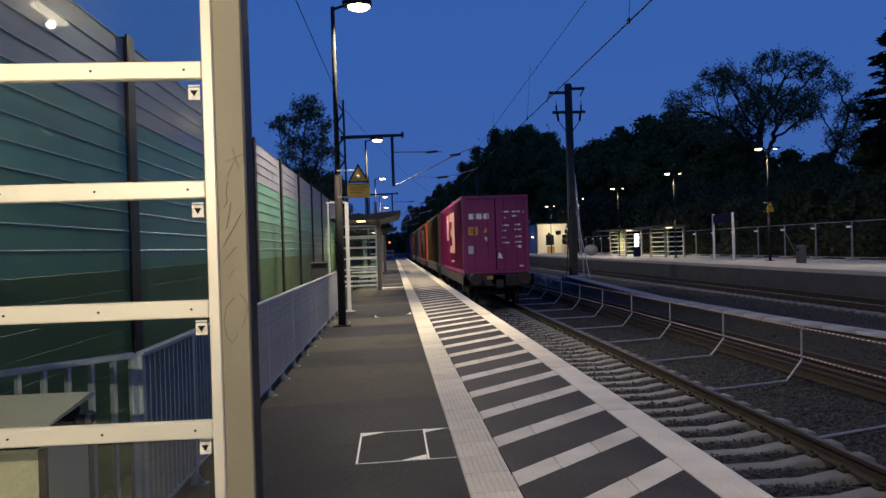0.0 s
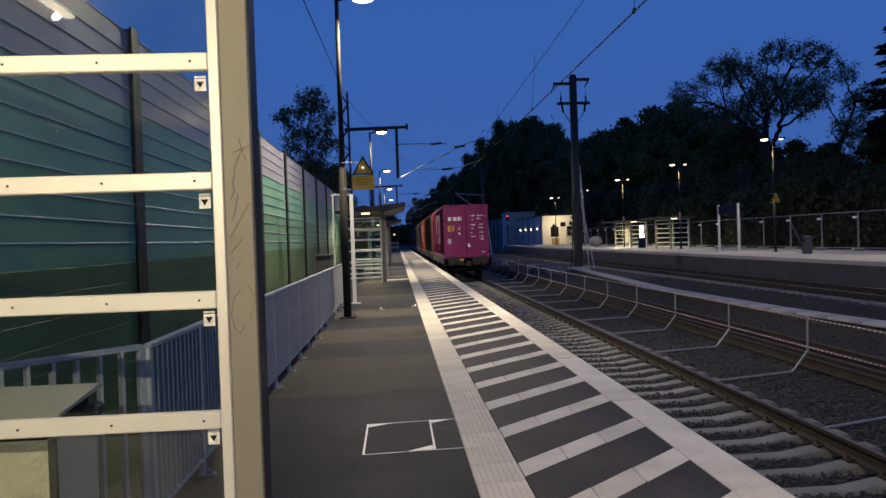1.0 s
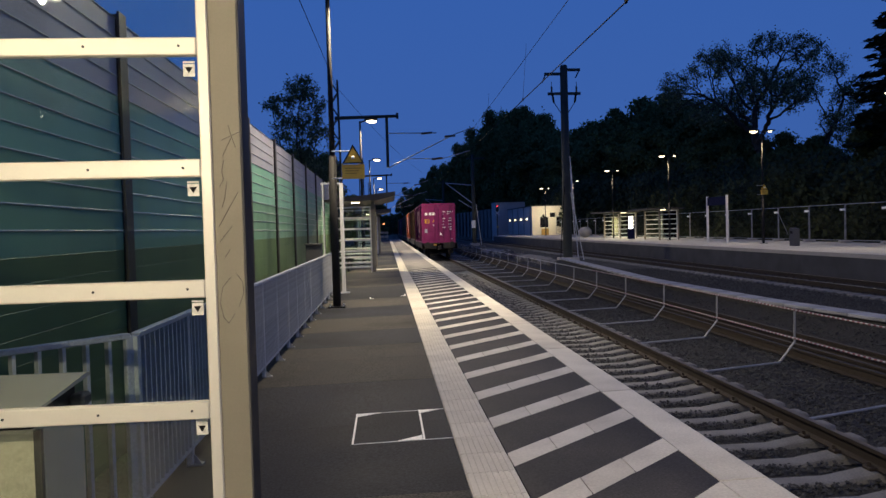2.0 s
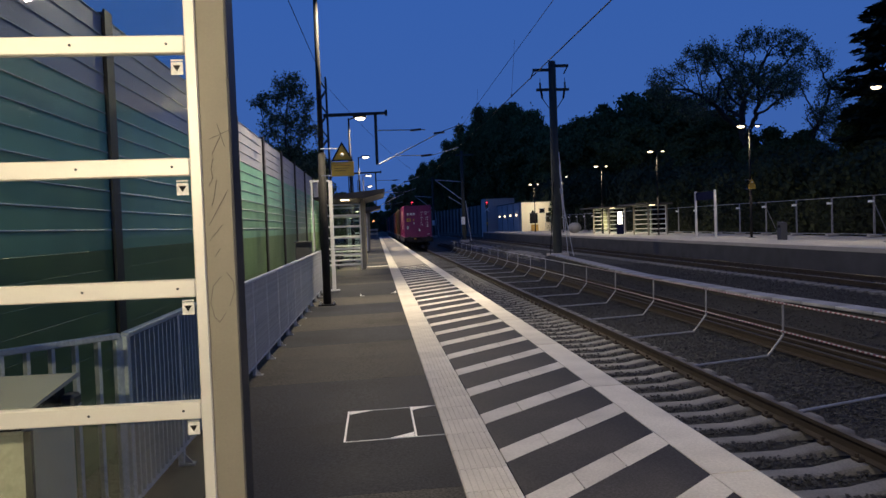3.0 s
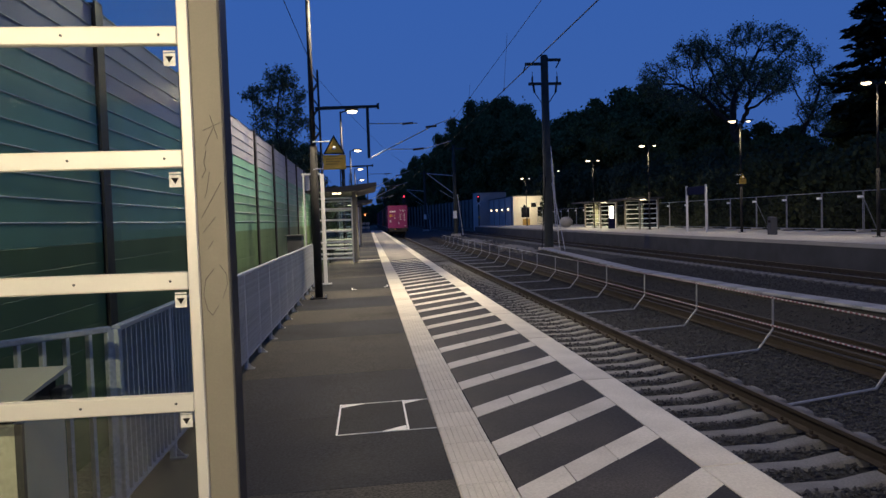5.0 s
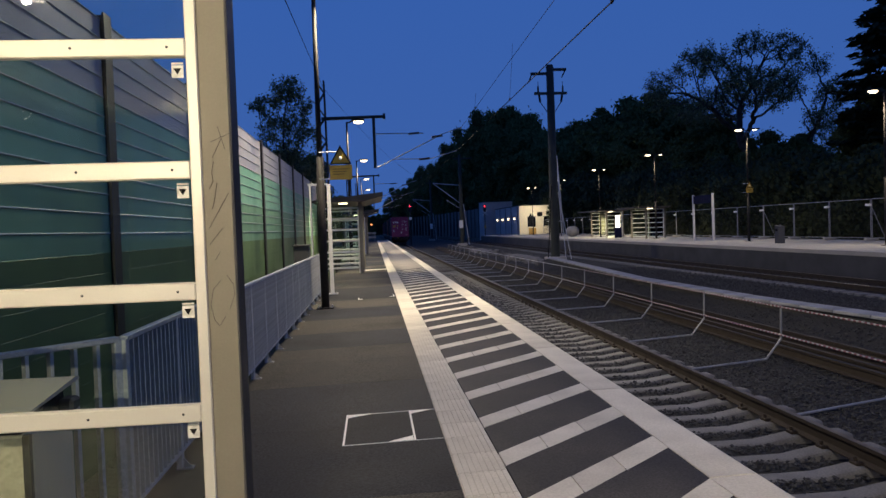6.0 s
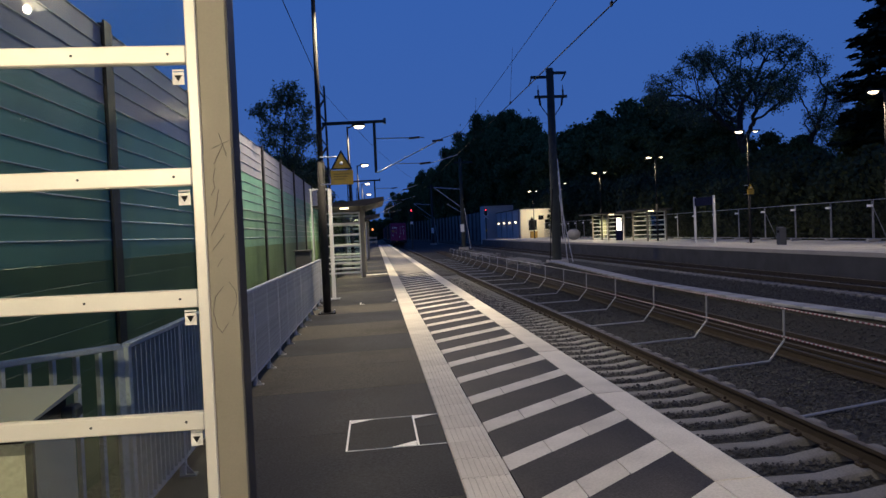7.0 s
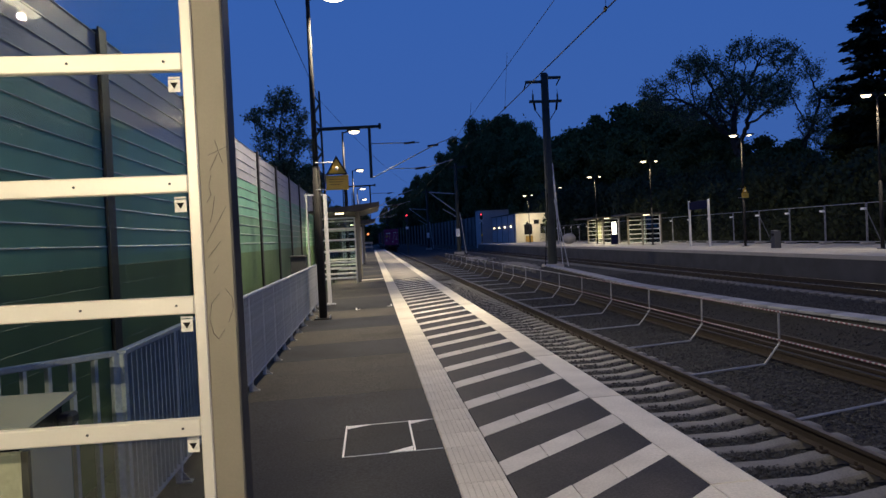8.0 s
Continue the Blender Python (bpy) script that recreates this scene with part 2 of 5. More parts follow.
def prism(bm, poly, axis, a, b):
    """poly: points in the plane across axis ('x', 'y' or 'z'), pushed from a to b."""
    def put(p, t):
        return {"x": (t, p[0], p[1]), "y": (p[0], t, p[1]), "z": (p[0], p[1], t)}[axis]
    v0 = [bm.verts.new(put(p, a)) for p in poly]
    v1 = [bm.verts.new(put(p, b)) for p in poly]
    bm.faces.new(v0)
    bm.faces.new(v1[::-1])
    for i in range(len(poly)):
        j = (i + 1) % len(poly)
        bm.faces.new((v0[j], v0[i], v1[i], v1[j]))
    bmesh.ops.recalc_face_normals(bm, faces=bm.faces)
    return bm


def mesh_of(name, bm, material, smooth=False):
    me = bpy.data.meshes.new(name)
    bm.to_mesh(me)
    bm.free()
    me.materials.append(material)
    if smooth:
        for p in me.polygons:
            p.use_smooth = True
    return me


def part(name, bm, material, parent=None, label="", smooth=False):
    ob = new(name, mesh_of(name, bm, material, smooth))
    if parent:
        ob.parent = parent
    return tagged(ob, label=label)


def piece(name, me, parent, m=None):
    ob = new(name, me)
    ob.parent = parent
    if m:
        ob.matrix_basis = m
    return ob


def thing(name, label, category, group="", at=None, kind=""):
    ob = new(name)
    ob.empty_display_size = 0.2
    if at:
        ob.matrix_basis = at
    return tagged(ob, label, category, group, kind)


def B(*a, **k):
    return box(bm_new(), *a, **k)


def T(*a, **k):
    return tube(bm_new(), *a, **k)


SLOPE, EDGE = 0.018, 2.12       # the platform rises gently towards its edge


def pz(x):
    return SLOPE * (x - EDGE)


RAIL_Z, GROUND_Z = -0.76, -1.0
TRACK1, TRACK3 = 3.83, 15.6
END = 112.0

# ---------------------------------------------------------------- ground
def ground():
    bm = bm_new()
    bmesh.ops.create_grid(bm, x_segments=1, y_segments=1, size=1500)
    for v in bm.verts:
        v.co.z = GROUND_Z - 0.12
    return tagged(part("ground", bm, M_EARTH), "dark earth and grass round the railway", "ground", kind="structure")


ground()


def trough_x(y):
    """Plan line of the cable trough, which bows gently between the tracks."""
    return np.interp(y, (-2, 6, 12.4, 16.8, 24, 33.5, 42, 60), (11.1, 10.15, 9.5, 9.05, 8.9, 9.6, 10.2, 10.5))


def shoulder(x, y):
    """Ballast heaped against the cable trough."""
    return 0.40 * np.clip(1.25 - np.abs(x - trough_x(y)) / 0.75, 0, 1)


def ballast_bed():
    bm = bm_new()
    bmesh.ops.create_grid(bm, x_segments=90, y_segments=300, size=1)
    for v in bm.verts:
        x, y = 2.1 + (v.co.x + 1) / 2 * 15.1, -8 + ((v.co.y + 1) / 2) ** 1.6 * 330
        h = GROUND_Z - 0.03 + 0.03 * noise.noise(Vector((x * 1.7, y * 1.7, 0)))
        h += 0.10 * max(0, 1 - abs(x - 10.9) / 1.4)
        if y < 43:
            h += float(shoulder(x, y))
        v.co = (x, y, h)
    return tagged(part("ballast_bed", bm, M_BALLAST, smooth=True), "grey-brown ballast bed under and between the tracks", "ballast", kind="structure")


ballast_bed()


def stones():
    """Loose stones on the ballast near the platform, joined."""
    rng = np.random.default_rng(4)
    octa = np.array([(-1.2, 0, 0), (1.2, 0, 0), (0, -1.2, 0), (0, 1.2, 0), (0, 0, -1.2), (0, 0, 1.2)], float)
    fc = np.array([(0, 2, 5), (2, 1, 5), (1, 3, 5), (3, 0, 5), (2, 0, 4), (1, 2, 4), (3, 1, 4), (0, 3, 4)])
    n = 92000
    x = 3.3 + rng.random(n) ** 1.25 * 11.2
    y = 4.5 + rng.random(n) ** 1.5 * 34
    sel = np.abs(x - (TRACK1 + 0.7175)) > 0.09
    x, y = x[sel], y[sel]
    n = len(x)
    ph = ((y - 7.12 + 0.273) % 0.546) - 0.273
    sleeper = (np.abs(ph) < 0.15) & (x < TRACK1 + 1.3)
    keep = ~sleeper
    x, y, n = x[keep], y[keep], int(keep.sum())
    s = rng.uniform(0.012, 0.027, n)
    ang = rng.uniform(0, 6.28, n)
    V = (octa[None] + rng.uniform(-0.45, 0.45, (n, 6, 3))) * s[:, None, None] * np.array([1, 0.8, 0.62])
    c, si = np.cos(ang)[:, None], np.sin(ang)[:, None]
    X = V[:, :, 0] * c - V[:, :, 1] * si + x[:, None]
    Y = V[:, :, 0] * si + V[:, :, 1] * c + y[:, None]
    Z = V[:, :, 2] + GROUND_Z + (shoulder(x, y) + rng.uniform(-0.02, 0.03, n))[:, None]
    verts = np.stack([X, Y, Z], -1).reshape(-1, 3)
    faces = (fc[None] + (np.arange(n) * 6)[:, None, None]).reshape(-1, 3)
    me = bpy.data.meshes.new("ballast_stones")
    me.from_pydata(verts.tolist(), [], faces.tolist())
    me.materials.append(M_STONE)
    tagged(new("ballast_stones", me), "loose angular grey and rust-stained ballast stones", "ballast", kind="stuff")


stones()


# ---------------------------------------------------------------- tracks
def rail_profile(x, z):
    """Half-metre-wide I shape of a rail, top at z."""
    p = [(0.036, 0), (0.036, -0.035), (0.009, -0.05), (0.009, -0.14), (0.07, -0.16), (0.07, -0.172)]
    return [(x + a, z + b) for a, b in p] + [(x - a, z + b) for a, b in p[::-1]]


def sleeper_mesh():
    bm = bm_new()
    prism(bm, [(-1.3, -0.2), (-1.3, -0.02), (-1.25, 0.0), (-0.62, 0.0), (-0.25, -0.06), (0.25, -0.06), (0.62, 0.0), (1.25, 0.0), (1.3, -0.02), (1.3, -0.2)], "y", -0.118, 0.118)
    es = [e for e in bm.edges if abs(e.verts[0].co.y) > 0.1 and abs(e.verts[0].co.y - e.verts[1].co.y) < 0.01 and e.verts[0].co.z > -0.1 and e.verts[1].co.z > -0.1]
    bmesh.ops.bevel(bm, geom=es, offset=0.035, segments=2, affect="EDGES", profile=0.5)
    return mesh_of("sleeper", bm, M_SLEEPER)


def clip_mesh():
    bm = bm_new()
    for s in (-1, 1):
        box(bm, s * 0.09 - 0.04, s * 0.09 + 0.04, -0.06, 0.06, 0.0, 0.035, 0.008)
        tube(bm, (s * 0.10, 0, 0.03), (s * 0.10, 0, 0.075), 0.018, seg=6)
    return mesh_of("rail_clip", bm, M_RAIL)


def track(xc, y0, y1, n_parts, first, label):
    tk = thing("railway_track", label, "track", "tracks", kind="structure")
    for s in (-1, 1):
        x = xc + s * 0.7535
        rail = part("rail", prism(bm_new(), rail_profile(x, RAIL_Z), "y", y0, y1), M_RAIL, tk, "rust-brown steel rail")
        part("running_surface", B(x - 0.030, x + 0.030, y0, y1, RAIL_Z, RAIL_Z + 0.003), M_RAILHEAD, rail, "worn bright rail head")
    sm, cm = sleeper_mesh(), clip_mesh()
    rest = bm_new()
    gap = 0.546
    n = int((y1 - y0) / gap)
    for i in range(n):
        y = 7.12 - 27 * gap + i * gap
        z = RAIL_Z - 0.178
        if first <= y < first + n_parts * gap:
            sl = piece("sleeper", sm, tk, pose(xc, y, z))
            for s in (-1, 1):
                piece("rail_clip", cm, sl, pose(s * 0.7535, 0, 0))
        elif y < 170:
            box(rest, xc - 1.3, xc + 1.3, y - 0.13, y + 0.13, z - 0.2, z)
    tagged(part("sleeper_row", rest, M_RUBBLE, tk), kind="stuff")
    return tk


track(TRACK1, -8, 330, 70, 3.0, "ballasted railway track with pale concrete sleepers beside the platform")
track(TRACK3, 0, 330, 110, 12.0, "ballasted railway track along the opposite platform")


def stored_rail(x, y0, y1):
    ob = part("stored_rail", prism(bm_new(), rail_profile(x, GROUND_Z + 0.2), "y", y0, y1), M_RAIL)
    tagged(ob, "long rusty rail lying loose on the ballast", "rail", "stored rails")


for x, a, b in ((7.02, 1, 74), (7.30, 2, 88), (7.66, 0, 80), (8.02, 1, 92)):
    stored_rail(x, a, b)


def cable_trough():
    tr = thing("cable_trough", "weathered concrete cable trough with flat covers between the tracks", "cable trough", kind="structure")
    # body is near-black below the pale covers
    body = mesh_of("trough_body", B(-0.17, 0.17, 0, 1.0, GROUND_Z - 0.05, -0.53), M_TROUGH_BODY)
    cover = mesh_of("trough_cover", B(-0.24, 0.24, 0.004, 0.992, -0.53, -0.46, 0.012), M_TROUGH)
    for i in range(44):
        y = -2 + i
        dx = float(trough_x(y + 1) - trough_x(y))
        m = pose(float(trough_x(y)), y, 0, 0, 0, -math.degrees(math.atan(dx)))
        bd = piece("trough_body", body, tr, m)
        piece("trough_cover", cover, bd)


cable_trough()


# ---------------------------------------------------------------- platform
def sloped(poly, z0, z1):
    """A slab whose top follows the platform's cross fall."""
    bm = bm_new()
    lo = [bm.verts.new((x, y, pz(x) + z0)) for x, y in poly]
    hi = [bm.verts.new((x, y, pz(x) + z1)) for x, y in poly]
    bm.faces.new(lo[::-1])
    bm.faces.new(hi)
    for i in range(len(poly)):
        j = (i + 1) % len(poly)
        bm.faces.new((lo[i], lo[j], hi[j], hi[i]))
    bmesh.ops.recalc_face_normals(bm, faces=bm.faces)
    return bm


def rect(x0, x1, y0, y1):
    return [(x0, y0), (x1, y0), (x1, y1), (x0, y1)]


TACT0, TACT1, STRIPE1 = 0.44, 0.75, 1.83
STRIPES_END = 28.0


def platform():
    pf = thing("platform", "straight asphalt platform with white guiding strip and hatched edge zone", "platform", kind="structure")
    part("platform_core", sloped(rect(-1.42, EDGE - 0.03, -8, END), GROUND_Z - 0.2, -0.06), M_CONCRETE, pf, "dark grey concrete platform body")
    # asphalt fields
    ys = [-8, -5, -2.2, 0.6, 2.5, 4.11, 5.66, 7.28, 8.61, 9.61, 11.07]
    while ys[-1] < END - 2:
        ys.append(ys[-1] + (1.72 if ys[-1] < 40 else 4.0))
    for k, (a, b) in enumerate(zip(ys, ys[1:])):
        m = M_ASPHALT_B if k in (3, 4, 7, 8, 10, 12, 15, 16, 19) or (k > 20 and k % 3 == 0) else M_ASPHALT
        part("asphalt_field", sloped(rect(-1.42, TACT0 - 0.003, a + 0.002, b - 0.002), -0.06, 0.0), m, pf)
    # ribbed guiding slabs
    slab = 1.145 / 3

    def tactile():
        bm = sloped(rect(TACT0 + 0.003, TACT1 - 0.003, 0.004, slab - 0.004), -0.06, -0.006)
        for i in range(8):
            x = TACT0 + 0.0235 + i * 0.0375
            b2 = sloped(rect(x - 0.0125, x + 0.0125, 0.004, slab - 0.004), -0.0055, 0.0015)
            tmp = bpy.data.meshes.new("rib")
            b2.to_mesh(tmp)
            b2.free()
            bm.from_mesh(tmp)
            bpy.data.meshes.remove(tmp)
        return mesh_of("guiding_slab", bm, M_WHITESLAB)
    me = tactile()
    y = 4.0 - 1.145 * 8
    while y < END - 1.2:
        piece("guiding_slab", me, pf, pose(0, y, 0))
        y += slab
    # edge slabs
    bm = sloped(rect(STRIPE1 + 0.003, EDGE, 0.008, 2.282), -0.16, 0.0)
    es = [e for e in bm.edges if abs(e.verts[0].co.x - EDGE) < 1e-4 and abs(e.verts[1].co.x - EDGE) < 1e-4 and e.verts[0].co.z > -0.05 and e.verts[1].co.z > -0.05]
    bmesh.ops.bevel(bm, geom=es, offset=0.02, segments=2, affect="EDGES", profile=0.5)
    me = mesh_of("edge_slab", bm, M_WHITESLAB)
    y = 3.96 - 2.29 * 4
    while y < END - 2:
        piece("edge_slab", me, pf, pose(0, y, 0))
        y += 2.29
    # hatched zone
    rise, pitch, band = 0.93, 0.897, 0.275
    def para(x0, x1, y0, y1, h, name, material):
        def yy(x, y):
            return y + rise * (x - TACT1) / (STRIPE1 - TACT1)
        g = 0.0035
        return mesh_of(name, sloped([(x0 + g, yy(x0, y0) + g), (x1 - g, yy(x1, y0) + g), (x1 - g, yy(x1, y1) - g), (x0 + g, yy(x0, y1) - g)], -0.06, h), material)
    cuts = [TACT1, 1.09, 1.43, STRIPE1]
    whites = [para(a, b, 0, band, 0.0, "white_paving_bar", M_WHITESLAB) for a, b in zip(cuts, cuts[1:])]
    dark = para(TACT1, STRIPE1, band, pitch, -0.002, "dark_paving_field", M_DARKSLAB)
    ys = [0.20, 1.05, 1.90, 2.75, 3.61] + [4.45 + k * pitch for k in range(25)]
    for y in ys:
        for w in whites:
            piece("white_paving_bar", w, pf, pose(0, y, 0))
        piece("dark_paving_field", dark, pf, pose(0, y, 0))
    y0, y = ys[0], ys[-1] + pitch
    for nm, poly in (("paving_infill", [(TACT1, y), (STRIPE1, y + rise), (STRIPE1, STRIPES_END + 0.4), (TACT1, STRIPES_END + 0.4)]),
                     ("paving_infill", [(TACT1, -8), (STRIPE1, -8), (STRIPE1, y0 + rise), (TACT1, y0)])):
        part(nm, sloped(poly, -0.06, -0.001), M_GREYSLAB, pf)
    me = mesh_of("grey_slab", sloped(rect(TACT1 + 0.003, STRIPE1 - 0.003, 0.004, 2.286), -0.06, 0.0), M_GREYSLAB)
    y = STRIPES_END + 0.4
    while y < END - 2.2:
        piece("grey_slab", me, pf, pose(0, y, 0))
        y += 2.29
    # pale threshold line across the path; its white also paints the shelter's light pool
    part("white_cross_strip", sloped(rect(-0.45, TACT0 - 0.01, 28.0, 28.5), 0.001, 0.005), M_WHITESLAB, pf)
    return pf


platform()


def floor_hatch():
    h = thing("floor_hatch", "asphalt-filled inspection hatch with thin bright steel frame", "hatch")
    z = 0.001
    part("filling", sloped(rect(-0.262, 0.22, 5.17, 5.98), z, z + 0.002), M_ASPHALT, h)
    part("frame_bar", sloped(rect(-0.278, -0.264, 5.15, 6.0), z, z + 0.006), M_WHITE, h)
    part("frame_bar", sloped(rect(0.226, 0.240, 5.15, 6.0), z, z + 0.006), M_WHITE, h)
    part("thin_edge", sloped(rect(-0.27, TACT0 - 0.004, 5.145, 5.153), z, z + 0.004), M_GALV, h)
    part("thin_edge", sloped(rect(-0.27, TACT0 - 0.004, 5.992, 6.0), z, z + 0.004), M_GALV, h)
    for tri in ([(-0.262, 5.99), (-0.262, 5.90), (-0.08, 5.99)], [(0.24, 5.99), (0.24, 5.90), (0.40, 5.99)], [(0.222, 5.155), (0.222, 5.26), (0.05, 5.155)]):
        part("corner_plate", sloped(tri, z + 0.001, z + 0.006), M_WHITE, h, "bright steel corner plate")


floor_hatch()


def hatch_corner(x, y, sx):
    c = thing("hatch_corner", "small bright steel corner angle set in the asphalt", "hatch", "hatch corners")
    part("long_leg", sloped(rect(min(x, x + sx * 0.10), max(x, x + sx * 0.10), y, y + 0.03), 0.001, 0.006), M_WHITE, c)
    part("short_leg", sloped(rect(min(x, x + sx * 0.022), max(x, x + sx * 0.022), y + 0.031, y + 0.42), 0.001, 0.006), M_WHITE, c)


hatch_corner(-0.40, 16.2, 1)
hatch_corner(0.40, 16.5, -1)


# ---------------------------------------------------------------- shelters on the near platform
RUNGS = [0.11, 0.50, 0.889, 1.28, 1.666, 2.051, 2.43]


def glass_screen(par, x0, x1, y, z0, rungs, rivets=True):
    """End wall of a shelter: upright strips, horizontal rungs with screws, glass behind."""
    top = rungs[-1] + 0.03
    # far screens get white in place of aluminium, painting in their bright lighting
    bar = M_ALU if rivets else M_WHITE
    sw, rh = (0.036, 0.0285) if rivets else (0.052, 0.031)
    for x in (x1, x0 + 0.05):
        part("upright_strip", B(x - sw, x, y - 0.022, y + 0.02, z0, top, 0.004), bar, par, "pale aluminium clamping strip")
    for z in rungs:
        rung = part("rung", B(x0, x1 - sw, y - 0.022, y + 0.012, z - rh, z + rh, 0.004), bar, par, "pale aluminium cross bar")
        if rivets:
            x = x1 - 0.091
            while x > x0:
                part("screw_head", T((x, y - 0.025, z), (x, y - 0.0215, z), 0.0042, seg=8), M_CONCRETE, rung)
                x -= 0.2915
    for a, b in zip(rungs, rungs[1:]):
        pane = part("glass_pane", B(x0 + 0.01, x1 - sw + 0.002, y + 0.022, y + 0.03, a + 0.002, b - 0.002), M_DUSTY if rivets and a < 0.6 else M_GLASS, par, "dusty glass pane" if rivets and a < 0.6 else "clear glass pane")
        pane.visible_shadow = False
        if rivets:
            st = part("sticker", B(x1 - 0.090, x1 - 0.053, y + 0.0185, y + 0.0215, b - 0.088, b - 0.048), M_WHITE, pane, "small white sticker with a dark triangle")
            cx = x1 - 0.0715
            part("text_bar", B(x1 - 0.090, x1 - 0.053, y + 0.0185, y + 0.0215, b - 0.045, b - 0.039), M_WHITE, pane)
            part("triangle", prism(bm_new(), [(cx - 0.012, b - 0.058), (cx + 0.012, b - 0.058), (cx, b - 0.078)], "y", y + 0.0165, y + 0.0183), M_BLACK, st)


def near_shelter():
    sh = thing("platform_shelter", "shelter with glass end wall, pale aluminium bars and grey post", "shelter", "shelters")
    x1 = -0.537
    glass_screen(sh, -2.05, x1, 2.42, pz(-1) + 0.02, RUNGS)
    post = part("post", B(x1 + 0.0005, x1 + 0.092, 2.402, 2.53, pz(-0.5), 2.55, 0.004), M_POSTGREY, sh, "grey painted steel post with scribbled marks")
    # dark sheet painting the shade on the post's track side
    part("shaded_side", B(x1 + 0.0925, x1 + 0.095, 2.409, 2.526, pz(-0.5), 2.55), M_DARKSTEEL, post)
    # scribbled pen marks on the post's face
    px, yf = x1 + 0.046, 2.4008

    def stroke(pts):
        b = bm_new()
        for (xa, za), (xb, zb) in zip(pts, pts[1:]):
            tube(b, (px + xa, yf, za), (px + xb, yf, zb), 0.0009, seg=5)
        part("pen_mark", b, M_INK, post)

    stroke([(-0.016, 1.752), (0.044, 1.778)])
    stroke([(0.007, 1.799), (0.016, 1.766), (0.028, 1.726)])
    stroke([(0.018, 1.764), (-0.013, 1.702)])
    stroke([(-0.010, 1.688), (-0.018, 1.653), (-0.013, 1.628), (-0.026, 1.603)])
    stroke([(-0.002, 1.622), (-0.012, 1.564), (-0.020, 1.539)])
    stroke([(0.032, 1.588), (0.004, 1.539), (-0.033, 1.476)])
    stroke([(0.010, 1.478), (-0.032, 1.427)])
    stroke([(0.000, 1.403), (-0.017, 1.377)])
    stroke([(-0.002, 1.313), (-0.028, 1.282), (-0.037, 1.232), (-0.027, 1.185), (-0.012, 1.166), (0.008, 1.196)])
    stroke([(0.016, 1.327), (0.036, 1.297), (0.038, 1.263), (0.022, 1.219)])
    for y in (-1.7,):
        part("post", B(x1, x1 + 0.112, y - 0.07, y + 0.07, pz(-0.5), 2.55, 0.006), M_POSTGREY, sh)
    roof = part("roof", B(-2.15, -0.36, -1.95, 2.60, 2.55, 2.68, 0.01), M_POSTGREY, sh, "flat grey roof")
    # the rear tube is added, out of view, to go with the fill below
    for x, y in ((-1.45, 1.55), (-1.30, -1.60)):
        part("light_tube", B(x - 0.02, x + 0.02, y - 0.14, y + 0.14, 2.525, 2.548), M_TUBE, roof, "lit tube lamp, the rear one an added fill")
    part("back_wall", B(-2.15, -2.08, -1.8, 2.5, 0.35, 2.5), M_GLASS, sh, "glass back wall").visible_shadow = False
    return sh


near_shelter()
# the strong rear lamp is an added fill that evens the light on the rungs
for x, y, watts in ((-1.45, 1.55, 14), (-1.30, -1.60, 520)):
    shelter_bulb = bpy.data.lights.new("shelter_lamp", "POINT")
    shelter_bulb.energy, shelter_bulb.color, shelter_bulb.shadow_soft_size = watts, WARM, 0.015
    new("shelter_lamp", shelter_bulb).location = (x, y, 2.49)


def platform_shelter(y0, length):
    """A further shelter of the row, with its near end wall, far wall and roof."""
    sh = thing("platform_shelter", "small shelter with white barred glass walls and sloping roof", "shelter", "shelters")
    x0, x1, z0 = -1.78, -0.52, pz(-1.1)
    rungs = [0.14, 0.30, 0.50, 0.72, 1.12, 1.52, 1.92, 2.30]
    glass_screen(sh, x0, x1, y0, z0, rungs, rivets=False)
    glass_screen(sh, x0, x1, y0 + length, z0, rungs, rivets=False)
    for y in (y0, y0 + length):
        part("post", B(x1, x1 + 0.13, y - 0.06, y + 0.08, pz(x1), 2.5, 0.006), M_POSTGREY, sh)
        part("post", B(x0 - 0.1, x0, y - 0.06, y + 0.08, pz(x0), 2.5, 0.006), M_POSTGREY, sh)
    prof = [(x0 - 0.35, 2.5), (x0 - 0.35, 2.56), (0.36, 2.80), (0.36, 2.66), (-0.3, 2.5)]
    roof = part("roof", prism(bm_new(), prof, "y", y0 - 0.9, y0 + length + 0.4), M_ROOF, sh, "thin sloping grey roof")
    part("light_tube", B(x0 + 0.55, x0 + 0.85, y0 + 0.1, y0 + 0.4, 2.46, 2.495), M_LEDFAR, roof, "lit ceiling lamp")
    part("back_wall", B(x0 - 0.06, x0 - 0.03, y0 + 0.1, y0 + length - 0.1, 0.3, 2.45), M_GLASS, sh, "glass back wall").visible_shadow = False
    bn = part("bench", B(x0 + 0.15, x0 + 0.55, y0 + 0.5, y0 + length - 0.5, 0.40, 0.45, 0.01), M_DARKSTEEL, sh, "dark bench seat")
    for k in (0.9, length - 0.9):
        part("bench_leg", B(x0 + 0.3, x0 + 0.38, y0 + k, y0 + k + 0.05, pz(x0), 0.40), M_DARKSTEEL, bn)
    return sh


platform_shelter(26.85, 4.0)
lamp("shelter_lamp", (-1.1, 27.6, 2.44), 170, 0.3, WARM, spread=170)
platform_shelter(47.0, 4.0)
lamp("shelter_lamp", (-1.1, 47.8, 2.44), 100, 0.3, WARM, spread=170)


